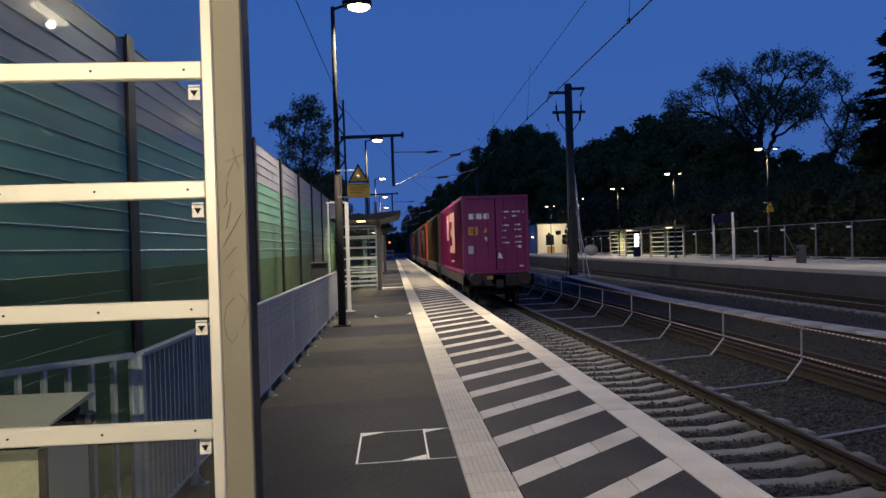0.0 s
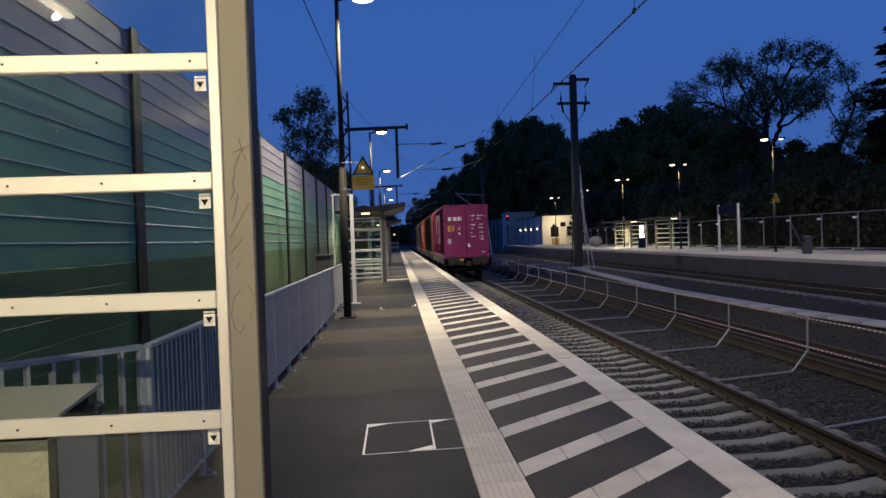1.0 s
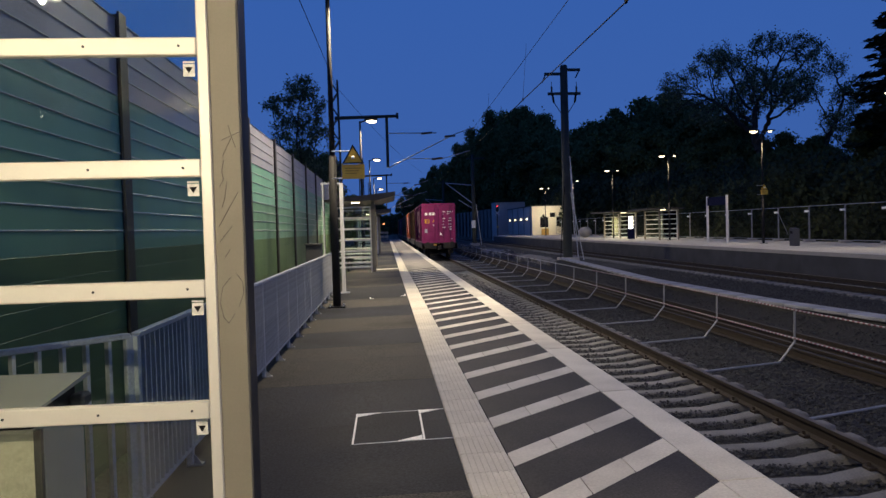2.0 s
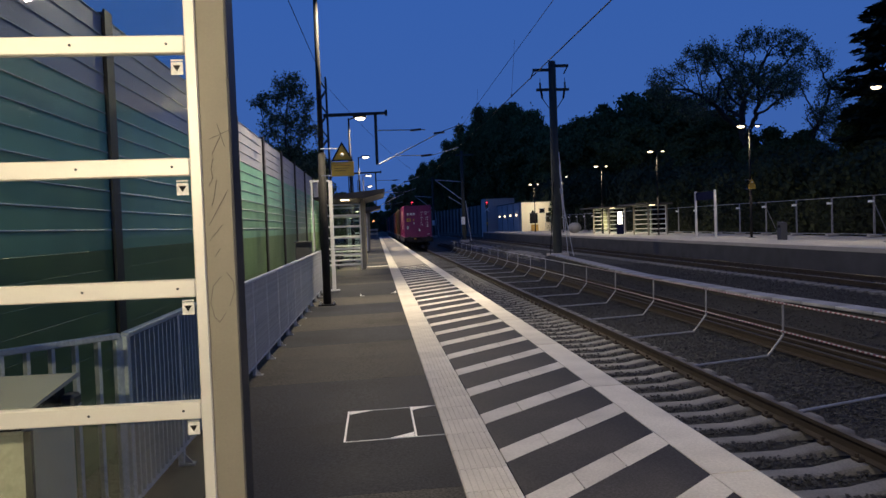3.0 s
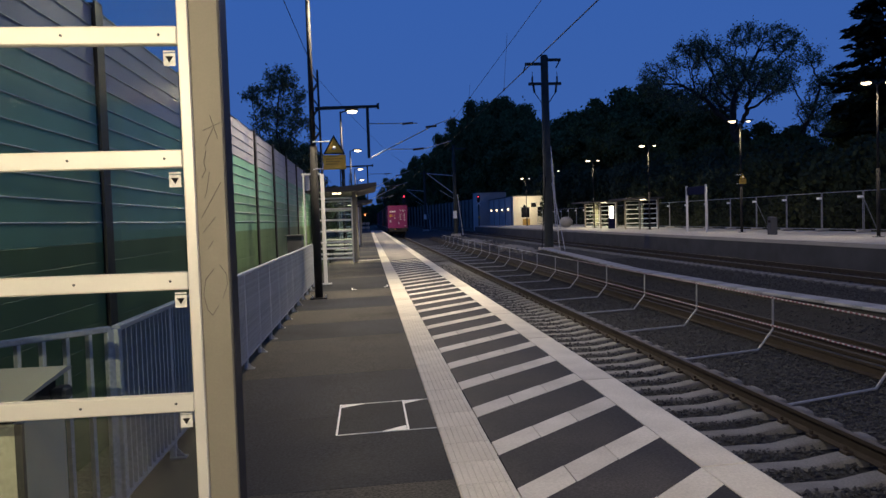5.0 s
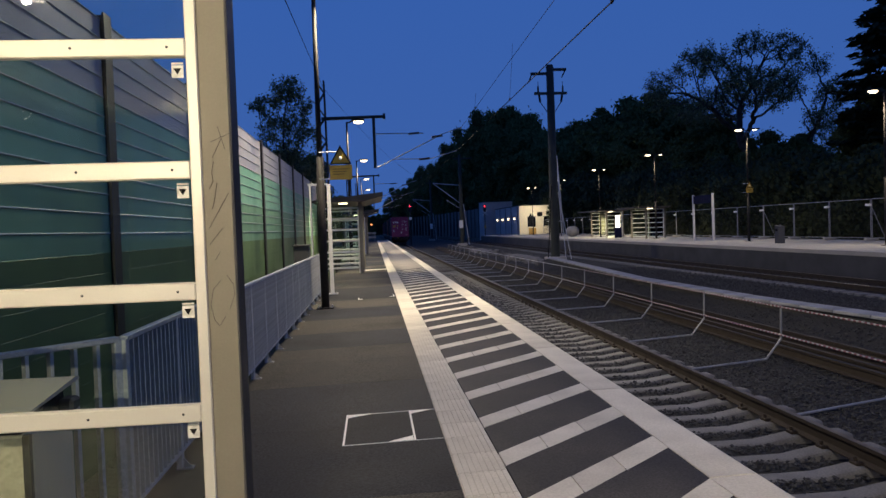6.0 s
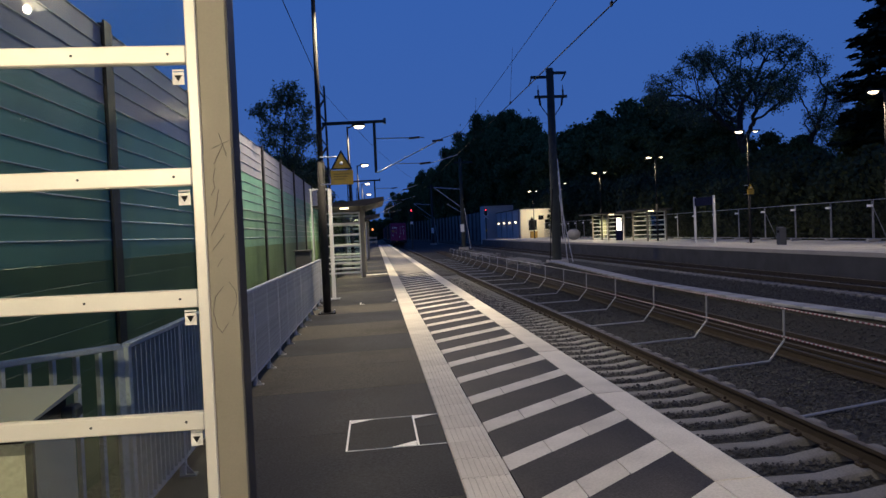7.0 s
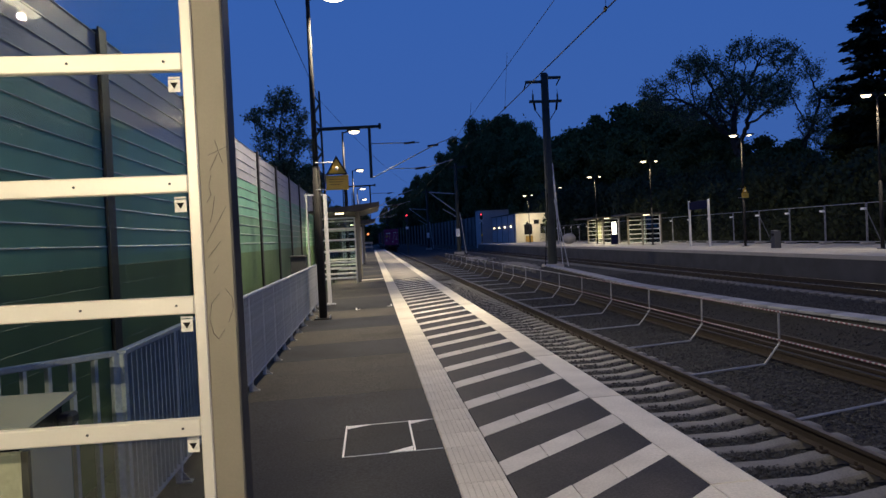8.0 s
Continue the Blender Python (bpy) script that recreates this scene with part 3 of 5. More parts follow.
def grit_box():
    g = thing("grit_box", "beige plastic grit box with an overhanging slanted lid beside the shelter", "grit box")
    z0 = pz(-1.6)
    part("body", B(-2.0, -1.247, 2.705, 3.10, z0, 0.775, 0.010), M_BEIGE, g)
    # black block stands in for the shade below the overhanging lid
    part("lid_shade", prism(bm_new(), [(2.715, 0.776), (3.09, 0.776), (3.09, 0.884), (2.715, 0.849)], "x", -1.99, -1.275), M_BLACK, g, "black filler painting the shade under the lid")
    bm = prism(bm_new(), [(2.69, 0.853), (2.69, 0.862), (3.09, 0.908), (3.13, 0.90), (3.13, 0.891)], "x", -2.04, -1.225)
    part("lid", bm, M_BEIGE, g, "slanted pale lid")
    part("hinge", B(-1.274, -1.215, 3.02, 3.11, 0.776, 0.83, 0.012), M_CONCRETE, g)
    part("corner_strip", B(-1.262, -1.238, 2.699, 2.722, z0, 0.775), M_DARKSTEEL, g)


grit_box()


# ---------------------------------------------------------------- railing along the platform's back edge
def railing(a, b, label, feet=True, gap=0.105):
    """Steel railing with close upright bars between two points of the plan."""
    a, b = Vector((*a, 0)), Vector((*b, 0))
    d = b - a
    L = d.length
    ang = math.degrees(math.atan2(d.y, d.x))
    z0 = pz(-1.3)
    rl = thing("railing", label, "railing", "railings", at=pose(a.x, a.y, z0, 0, 0, ang))
    part("top_rail", B(0, L, -0.022, 0.022, 0.985, 1.015, 0.005), M_GALV, rl)
    part("bottom_rail", B(0, L, -0.018, 0.018, 0.10, 0.13, 0.004), M_GALV, rl)
    bar = mesh_of("bar", B(-0.008, 0.008, -0.022, 0.022, 0.13, 0.985), M_GALV)
    n = int(L / gap)
    for i in range(1, n):
        piece("bar", bar, rl, pose(i * L / n, 0, 0))
    pm = mesh_of("railing_post", B(-0.025, 0.025, -0.02, 0.02, -0.02, 1.0, 0.004), M_GALV)
    fb = B(-0.035, 0.035, -0.085, 0.02, 0.0, 0.012)
    prism(fb, [(-0.07, 0.0125), (-0.018, 0.0125), (-0.018, 0.075)], "x", -0.006, 0.006)
    fm = mesh_of("foot_plate", fb, M_DULLGALV)
    k = max(1, round(L / 0.95))
    for i in range(k + 1):
        p = piece("railing_post", pm, rl, pose(i * L / k, 0, 0))
        if feet:
            piece("foot_plate", fm, p)
    return rl


railing((-1.32, 3.96), (-1.32, 17.6), "galvanised railing with close upright bars behind the platform", gap=0.085)
railing((-2.12, 3.12), (-1.345, 3.94), "short galvanised railing meeting the long one at a corner", feet=False)


# ---------------------------------------------------------------- noise wall
WALL_X, BAY, WALL_TOP, BANDH = -2.37, 3.0, 3.36, 0.672


def noise_wall():
    nw = thing("noise_wall", "ribbed noise wall shading from pale lavender to dark green", "noise wall", kind="structure")
    ground_z = -0.45

    def panel(k):
        bm = bm_new()
        zt = WALL_TOP - k * BANDH
        n = 4
        h = BANDH / n
        for i in range(n):
            z1 = zt - i * h
            z0 = z1 - h
            prism(bm, [(0.0, z0), (0.0, z1), (0.076, z1), (0.079, z1 - 0.004), (0.079, z0 + 0.004), (0.076, z0)], "y", 0.075, BAY - 0.075)
        return mesh_of("panel", bm, M_WALL[min(k, 4)])

    panels = [panel(k) for k in range(6)]
    bm = bm_new()
    for s in (-1, 1):
        box(bm, 0.10, 0.118, -0.09, 0.09, ground_z - 0.3, WALL_TOP + 0.06)
        box(bm, -0.06, -0.042, -0.075, 0.075, ground_z - 0.3, WALL_TOP + 0.06)
    box(bm, -0.042, 0.10, -0.006, 0.006, ground_z - 0.3, WALL_TOP + 0.06)
    pm = mesh_of("wall_post", bm, M_DARKSTEEL)
    # thin bead whose pale colour carries the joint's highlight
    b = bm_new()
    prism(b, [(0.070, -0.006), (0.086, -0.006), (0.091, -0.002), (0.091, 0.002), (0.086, 0.006), (0.070, 0.006)], "y", 0.09, BAY - 0.09)
    seam = mesh_of("seam", b, M_SEAM_LIT)
    y = 6.74 - 3 * BAY
    for j in range(13):
        yy = y + j * BAY
        piece("wall_post", pm, nw, pose(WALL_X, yy, 0))
        if j < 12:
            for k, me in enumerate(panels):
                pn = piece("panel", me, nw, pose(WALL_X, yy, 0))
                for q in range(4 if 1 < j < 11 and k < 3 else 0):
                    piece("seam", seam, pn, pose(0, 0, WALL_TOP - k * BANDH - q * BANDH / 4))
    part("plinth", B(WALL_X - 0.02, WALL_X + 0.09, y, y + 12 * BAY, ground_z - 0.5, WALL_TOP - 6 * BANDH), M_CONCRETE, nw)


noise_wall()


def verge():
    bm = bm_new()
    bmesh.ops.create_grid(bm, x_segments=10, y_segments=120, size=1)
    for v in bm.verts:
        x, y = -40 + (v.co.x + 1) / 2 * 38.57, -10 + (v.co.y + 1) / 2 * 122
        v.co = (x, y, -0.42 + 0.05 * noise.noise(Vector((x, y, 3))))
    tagged(part("verge", bm, M_GRASS, smooth=True), "dark grass verge behind the platform", "grass", kind="structure")


verge()


def meter_box():
    c = thing("cabinet", "small pale grey cabinet at the end of the railing", "cabinet")
    part("body", B(-1.75, -1.42, 16.2, 16.6, -0.45, 1.17, 0.01), M_CONCRETE, c)
    part("cap", B(-1.78, -1.40, 16.17, 16.63, 1.171, 1.20, 0.008), M_CONCRETE, c)


meter_box()


# ---------------------------------------------------------------- lamp posts
def lamp_post(x, y, base, height, heads, label, group, led, thick=1.0):
    lp = thing("street_lamp", label, "lamp post", group, at=pose(x, y, base))
    part("base_plate", B(-0.17 * thick, 0.17 * thick, -0.17, 0.17, 0.0, 0.025, 0.005), M_POLE, lp)
    bm = bm_new()
    tube(bm, (0, 0, 0.02), (0, 0, 3.0), 0.078 * thick, 0.074 * thick, 14)
    tube(bm, (0, 0, 2.98), (0, 0, height), 0.055 * thick, 0.040 * thick, 12)
    ball(bm, (0, 0, 3.0), 0.074 * thick, 2, (1, 1, 0.4))
    part("pole", bm, M_POLE, lp, smooth=True)
    for s in heads:
        arm = part("arm", T((0, 0, height - 0.05), (s * 0.28, 0, height + 0.04), 0.028), M_POLE, lp)
        hd = part("lamp_head", B(min(s * 0.2, s * 0.78), max(s * 0.2, s * 0.78), -0.16, 0.16, height + 0.02, height + 0.10, 0.025), M_POLE, lp)
        # lens enlarged to an ellipsoid to imitate bloom, larger on the glaring head
        k = 1.0 if s < 0 or len(heads) == 1 else 0.55
        part("lens", ball(bm_new(), (s * 0.52, 0, height + 0.004), 1.0, 3, (0.23 * k, 0.15 * k, 0.10 * k)), led, hd, "glowing lens swollen to the size of its bloom", smooth=True)
    for sx in (-1, 1):
        for sy in (-1, 1):
            part("bolt", T((sx * 0.13 * thick, sy * 0.13, 0.02), (sx * 0.13 * thick, sy * 0.13, 0.06), 0.014, seg=6), M_GALV, lp)
    return lp


LX, LH = -1.01, 6.35
for i, y in enumerate((-3.45, 14.76, 32.95, 51.1, 69.3, 87.5)):
    lamp_post(LX, y, pz(LX), LH, (1,), "tall dark lamp post with one lit flat head", "lamps of the near platform", M_LED)
    lamp("platform_lamp", (LX + 0.60, y, LH - 0.15), LAMP_W, 0.30, WARM, target=(LX + 2.3, y + 0.01, 2.0), spread=165)


def warning_sign(at, label, size=1.0):
    """Triangle over a square panel, both yellow, on two short arms."""
    s = thing("warning_sign", label, "sign", "warning signs", at=at)
    tri = [(-0.215, 0.30), (0.215, 0.30), (0.0, 0.68)]
    part("triangle_panel", prism(bm_new(), tri, "y", 0.0, 0.02), M_YELLOW, s)
    part("triangle_border", prism(bm_new(), [(-0.215, 0.30), (-0.17, 0.325), (0.0, 0.62), (0.0, 0.68)], "y", -0.004, -0.001), M_BLACK, s)
    part("triangle_border", prism(bm_new(), [(0.215, 0.30), (0.17, 0.325), (0.0, 0.62), (0.0, 0.68)], "y", -0.004, -0.001), M_BLACK, s)
    part("triangle_border", B(-0.20, 0.20, -0.004, -0.001, 0.30, 0.323), M_BLACK, s)
    part("warning_lamp", ball(bm_new(), (0.0, -0.02, 0.42), 0.035), M_WHITE, s, "small round white lamp")
    part("panel", B(-0.22, 0.22, 0.0, 0.02, 0.0, 0.285, 0.004), M_YELLOW, s)
    for i, z in enumerate((0.20, 0.15, 0.10)):
        part("text_bar", B(-0.16, 0.16 - 0.05 * i, -0.003, -0.001, z, z + 0.016), M_PRINT, s)
    for z in (0.02, 0.55):
        part("bracket", T((-0.42, 0.033, z), (0.0, 0.033, z), 0.012, seg=6), M_GALV, s)
    return s


warning_sign(pose(-0.60, 14.66, 2.48), "yellow triangular warning sign above a square yellow panel")


def white_post():
    p = thing("white_post", "slim white steel post with foot plate and a short cross arm", "post")
    part("shaft", B(-1.10, -1.01, 18.05, 18.13, pz(-1.05), 2.62, 0.006), M_OFFWHITE, p)
    part("foot_plate", B(-1.18, -0.92, 17.98, 18.2, pz(-1.05), pz(-1.05) + 0.025), M_GALV, p)
    part("cross_arm", B(-1.55, -1.08, 18.07, 18.11, 2.60, 2.64), M_GALV, p)
    part("shaft", B(-1.52, -1.48, 18.05, 18.09, pz(-1.4), 2.6, 0.004), M_GALV, p)


white_post()


# ---------------------------------------------------------------- overhead line
def lattice_mast(x, y, top, arm_z, arm_x, drop_z, side=1):
    m = thing("lattice_mast", "dark lattice mast with long arm and hanging wire bracket", "mast", "masts")
    w0, w1 = 0.22, 0.15
    for sx in (-1, 1):
        for sy in (-1, 1):
            part("leg", T((x + sx * w0, y + sy * w0, -0.45), (x + sx * w1, y + sy * w1, top), 0.042, 0.036, 5), M_MAST, m)
    b = bm_new()
    n = 16
    for i in range(n):
        za, zb = -0.2 + (top + 0.2) * i / n, -0.2 + (top + 0.2) * (i + 1) / n
        wa, wb = w0 + (w1 - w0) * i / n, w0 + (w1 - w0) * (i + 1) / n
        s = 1 if i % 2 else -1
        for sy in (-1, 1):
            tube(b, (x + s * wa, y + sy * wa, za), (x - s * wb, y + sy * wb, zb), 0.022, seg=4)
            tube(b, (x + sy * wa, y + s * wa, za), (x + sy * wb, y - s * wb, zb), 0.022, seg=4)
    part("bracing", b, M_MAST, m)
    arm = part("arm", T((x, y, arm_z), (arm_x, y, arm_z + 0.05), 0.075, 0.06, 8), M_MAST, m)
    hx = arm_x - 0.42
    part("hanger", T((hx, y, arm_z), (hx, y, drop_z), 0.06, 0.06, 8), M_MAST, arm)
    part("end_cap", B(arm_x - 0.04, arm_x + 0.06, y - 0.1, y + 0.1, arm_z - 0.05, arm_z + 0.16), M_MAST, arm)
    b = bm_new()
    tube(b, (hx, y, 5.36), (hx + 2.0, y, 5.34), 0.024, seg=6)
    tube(b, (hx + 0.05, y, 3.98), (hx + 2.75, y, 5.28), 0.024, seg=6)
    tube(b, (hx + 0.75, y, 4.32), (hx + 2.1, y, 4.30), 0.018, seg=6)
    tube(b, (hx + 2.25, y, 4.30), (3.51, y, 4.60), 0.014, seg=6)
    tube(b, (hx + 2.75, y, 5.28), (3.72, y, 5.55), 0.018, seg=6)
    tube(b, (hx + 2.0, y, 4.30), (hx + 2.3, y, 4.32), 0.016, seg=6)
    part("bracket", b, M_GALV, m, "pale tubular bracket")
    for zc, xc in ((5.34, hx + 1.6), (4.3, hx + 2.0), (5.2, hx + 2.55)):
        part("insulator", T((xc - 0.22, y, zc - 0.02), (xc + 0.22, y, zc + 0.02), 0.045, seg=8), M_INSUL, m)
    return m


lattice_mast(-1.92, 30.0, 7.5, 6.0, 0.58, 3.98)
lattice_mast(-1.92, 62.0, 7.5, 6.0, 0.58, 3.98)
lattice_mast(-1.92, 94.0, 7.5, 6.0, 0.58, 3.98)


def wire(pts, r, label):
    b = bm_new()
    rings = []
    for p in pts:
        rings.append([b.verts.new((p[0] + r * math.cos(k * 1.2566), p[1], p[2] + r * math.sin(k * 1.2566))) for k in range(5)])
    for ra, rb in zip(rings, rings[1:]):
        for k in range(5):
            b.faces.new((ra[k], ra[(k + 1) % 5], rb[(k + 1) % 5], rb[k]))
    tagged(part("overhead_wire", b, M_CABLE), label, "wire", "overhead wires")


def sag(a, b, s, n=10):
    a, b = Vector(a), Vector(b)
    return [tuple(a.lerp(b, i / n) - Vector((0, 0, 4 * s * (i / n) * (1 - i / n)))) for i in range(n + 1)]


MX, MY = 11.55, 46.4
CWX, CWZ = 3.51, 4.60
SPANS = [(-20, 30), (30, 62), (62, 94)]
for ya, yb in SPANS:
    wire([(3.51, ya, CWZ), (3.51, yb, CWZ)], 0.011, "dark contact wire over the track")
    wire(sag((3.72, ya, 6.6 if ya < 0 else 5.55), (3.72, yb, 5.55), 0.0 if ya < 0 else 0.2), 0.007, "thin dark catenary wire over the track")


def dropper(y):
    d = thing("dropper", "thin vertical dropper wire clamped to the contact wire", "wire", "droppers")
    part("dropper_wire", T((CWX, y, CWZ), (CWX + 0.12, y, 6.0), 0.004, seg=5), M_CABLE, d)
    part("clamp", B(CWX - 0.012, CWX + 0.012, y - 0.04, y + 0.04, CWZ - 0.02, CWZ + 0.05), M_CABLE, d)


for y in (2.6, 10.35, 18.3, 25.0):
    dropper(y)
wire(sag((-1.01, -3.43, 3.9), (-1.82, 29.9, 7.3), 0.0), 0.008, "thin dark wire to the lattice mast")
wire(sag((-1.85, 30, 7.3), (2.9, 55, 5.6), 0.3), 0.007, "thin dark wire from the lattice mast")


def power_pole():
    m = thing("mast", "tall green-grey pole with two cross arms and insulators", "mast", "masts")
    part("shaft", T((MX, MY, -1.0), (MX, MY, 11.40), 0.30, 0.24, 12), M_MAST, m)
    part("cap", T((MX, MY, 11.40), (MX, MY, 11.60), 0.26, 0.20, 12), M_MAST, m)
    for nm, z, a, b in (("cross_arm", 11.05, -1.25, 0.0), ("cross_arm", 11.30, 0.0, 1.05), ("cross_arm", 9.80, -1.05, 1.05)):
        part(nm, B(MX + a, MX + b, MY - 0.09, MY + 0.09, z - 0.08, z + 0.08), M_MAST, m)
    for s in (-1, 1):
        b = bm_new()
        tube(b, (MX + s * 0.8, MY, 9.88), (MX + s * 0.8, MY, 10.25), 0.06, seg=8)
        tube(b, (MX + s * 0.8, MY, 10.25), (MX + s * 0.8, MY, 10.55), 0.02, seg=6)
        part("insulator", b, M_INSUL, m)
        b = bm_new()
        tube(b, (MX + s * 0.75, MY, 9.72), (MX + s * 0.68, MY, 9.25), 0.07, seg=8)
        tube(b, (MX + s * 0.68, MY, 9.25), (MX + s * 0.2, MY, 8.55), 0.025, seg=6)
        part("cable_drop", b, M_CABLE, m)
    part("hook", T((MX - 1.2, MY, 11.00), (MX - 1.4, MY, 10.50), 0.04, seg=6), M_MAST, m)
    part("hook", T((MX + 1.0, MY, 11.25), (MX + 0.75, MY, 10.80), 0.04, seg=6), M_MAST, m)
    for dx, dz, z1 in ((0.55, 5.8, -0.8), (0.9, 3.5, -0.8), (-0.6, 3.9, -0.8), (0.35, 5.0, 0.5)):
        part("cable", T((MX + 0.2 * (1 if dx > 0 else -1), MY - 0.3, dz), (MX + dx, MY - 0.5, z1), 0.03, seg=6), M_CABLE if dx < 0 else M_GALV, m)
    part("foundation", B(MX - 0.6, MX + 0.6, MY - 0.6, MY + 0.6, GROUND_Z - 0.1, -0.62, 0.05), M_PALECONC, m, "pale concrete foundation")


power_pole()


# ---------------------------------------------------------------- safety barrier beside the track
def safety_barrier():
    bx, n, y0, dy = 6.80, 22, 3.09, 2.92
    br = thing("safety_barrier", "low steel safety barrier with bent posts and red-white rails", "barrier")
    bm = bm_new()
    pts = [(4.66, -0.72, -0.92), (6.50, -0.03, -0.95), (6.79, 0, -0.62), (6.80, 0, -0.05)]
    for a, b in zip(pts, pts[1:]):
        tube(bm, a, b, 0.018, seg=8)
    for p in pts[1:3]:
        ball(bm, p, 0.018, 1)
    pm = mesh_of("bent_post", bm, M_DULLGALV)
    for i in range(n):
        piece("bent_post", pm, br, pose(0, y0 + i * dy, 0, 0, 0, 0))
    for z in (-0.075, -0.555):
        rail = part("striped_rail", T((bx - 0.03, 0, z), (bx - 0.03, y0 + n * dy, z), 0.0135, seg=8), M_DULLWHITE, br, "pale rail with red stripes")
        b = bm_new()
        y = 3.0
        while y < 24:
            tube(b, (bx - 0.03, y, z), (bx - 0.03, y + 0.06, z), 0.0148, seg=8)
            y += 0.12
        tagged(part("red_stripes", b, M_RED, rail, "red stripes"), kind="stuff")


safety_barrier()


def rubble():
    """Broken pale concrete and stones heaped round the mast's foot, joined."""
    rng = random.Random(12)
    b = bm_new()
    for _ in range(360):
        y = 41 + rng.random() ** 1.3 * 52
        x = 10.4 + rng.gauss(0, 0.55)
        s = rng.uniform(0.06, 0.20) * (1.6 if rng.random() < 0.1 else 1)
        r = bmesh.ops.create_cube(b, size=1.0, matrix=Matrix.Translation((x, y, GROUND_Z + 0.02 + s * 0.3 + 0.12 * rng.random())) @ Euler((rng.uniform(-0.6, 0.6), rng.uniform(-0.6, 0.6), rng.uniform(0, 3))).to_matrix().to_4x4() @ Matrix.Diagonal((s * 1.4, s, s * 0.8, 1)))
        for v in r["verts"]:
            v.co += Vector((rng.uniform(-1, 1), rng.uniform(-1, 1), rng.uniform(-1, 1))) * s * 0.18
    tagged(part("rubble", b, M_RUBBLE), "dusty broken concrete and stones heaped between the tracks", "rubble", kind="stuff")


rubble()


def heap(x, y, rx, ry, h, seed):
    bm = bm_new()
    bmesh.ops.create_grid(bm, x_segments=16, y_segments=16, size=1)
    for v in bm.verts:
        d = min(1.0, math.hypot(v.co.x, v.co.y))
        z = h * (1 - d * d) + 0.08 * noise.noise(Vector((v.co.x * 4, v.co.y * 4, seed))) * (1 - d)
        v.co = (x + v.co.x * rx, y + v.co.y * ry, GROUND_Z - 0.05 + z)
    tagged(part("gravel_mound", bm, M_RUBBLE), "low heap of grey gravel between the tracks", "gravel heap", "gravel heaps")


heap(10.6, 52, 0.9, 9, 0.42, 1)
heap(10.5, 72, 0.9, 11, 0.38, 2)


# ---------------------------------------------------------------- freight train, rolling away
MOVING, WHEELS = [], []


def wheelset_meshes():
    b = bm_new()
    for s in (-1, 1):
        tube(b, (s * 0.70, 0, 0), (s * 0.83, 0, 0), 0.46, seg=20)
        tube(b, (s * 0.68, 0, 0), (s * 0.71, 0, 0), 0.49, seg=20)
        tube(b, (s * 0.83, 0, 0), (s * 0.85, 0, 0), 0.2, seg=10)
    tube(b, (-0.95, 0, 0), (0.95, 0, 0), 0.08, seg=8)
    return mesh_of("wheelset", b, M_WAGON)


WHEEL_ME = wheelset_meshes()


def flat_wagon(off, tail):
    """Container wagon; its origin is on the rail at its rear end."""
    w = thing("flat_wagon", "dark flat container wagon with two bogies rolling along the track", "wagon", "wagons of the train", at=pose(TRACK1, off, RAIL_Z))
    L = 13.4
    part("side_beam", B(-1.25, -1.05, 0.1, L - 0.1, 0.80, 1.16), M_WAGON, w)
    part("side_beam", B(1.05, 1.25, 0.1, L - 0.1, 0.80, 1.16), M_WAGON, w)
    part("centre_beam", B(-0.25, 0.25, 0.1, L - 0.1, 0.82, 1.14), M_WAGON, w)
    for y in (0.1, L - 0.35):
        hs = part("head_stock", B(-1.3, 1.3, y, y + 0.25, 0.74, 1.17, 0.02), M_WAGON, w)
        s = -1 if y < 1 else 1
        for x in (-0.875, 0.875):
            bf = bm_new()
            ye = y if s < 0 else y + 0.25
            tube(bf, (x, ye, 1.03), (x, ye + s * 0.42, 1.03), 0.09, seg=10)
            tube(bf, (x, ye + s * 0.42, 1.03), (x, ye + s * 0.47, 1.03), 0.24, 0.22, seg=16)
            part("buffer", bf, M_WAGON, hs, "round buffer")
    for yc in (2.1, L - 2.1):
        bg = part("bogie", B(-1.05, -0.95, yc - 1.3, yc + 1.3, 0.40, 0.66, 0.03), M_WAGON, w)
        part("bogie_side", B(0.95, 1.05, yc - 1.3, yc + 1.3, 0.40, 0.66, 0.03), M_WAGON, bg)
        part("bolster", B(-1.0, 1.0, yc - 0.2, yc + 0.2, 0.55, 0.80), M_WAGON, bg)
        for d in (-0.9, 0.9):
            ws = new("wheelset", WHEEL_ME)
            ws.parent = w
            ws.matrix_basis = pose(0, yc + d, 0.46)
            if tail:
                WHEELS.append(ws)
    if tail:
        part("coupling", B(-0.12, 0.12, -0.3, 0.1, 0.7, 0.98, 0.02), M_WAGON, w)
        for x in (-1.05, 1.05):
            part("tail_plate", B(x - 0.12, x + 0.12, 0.06, 0.09, 1.0, 1.17), M_WAGON, w)
        part("number_plate", B(-0.42, -0.22, 0.075, 0.098, 0.99, 1.12), M_ORANGEBOX, w, "small ochre plate with bars")
    MOVING.append((w, w.matrix_basis.copy()))
    return w


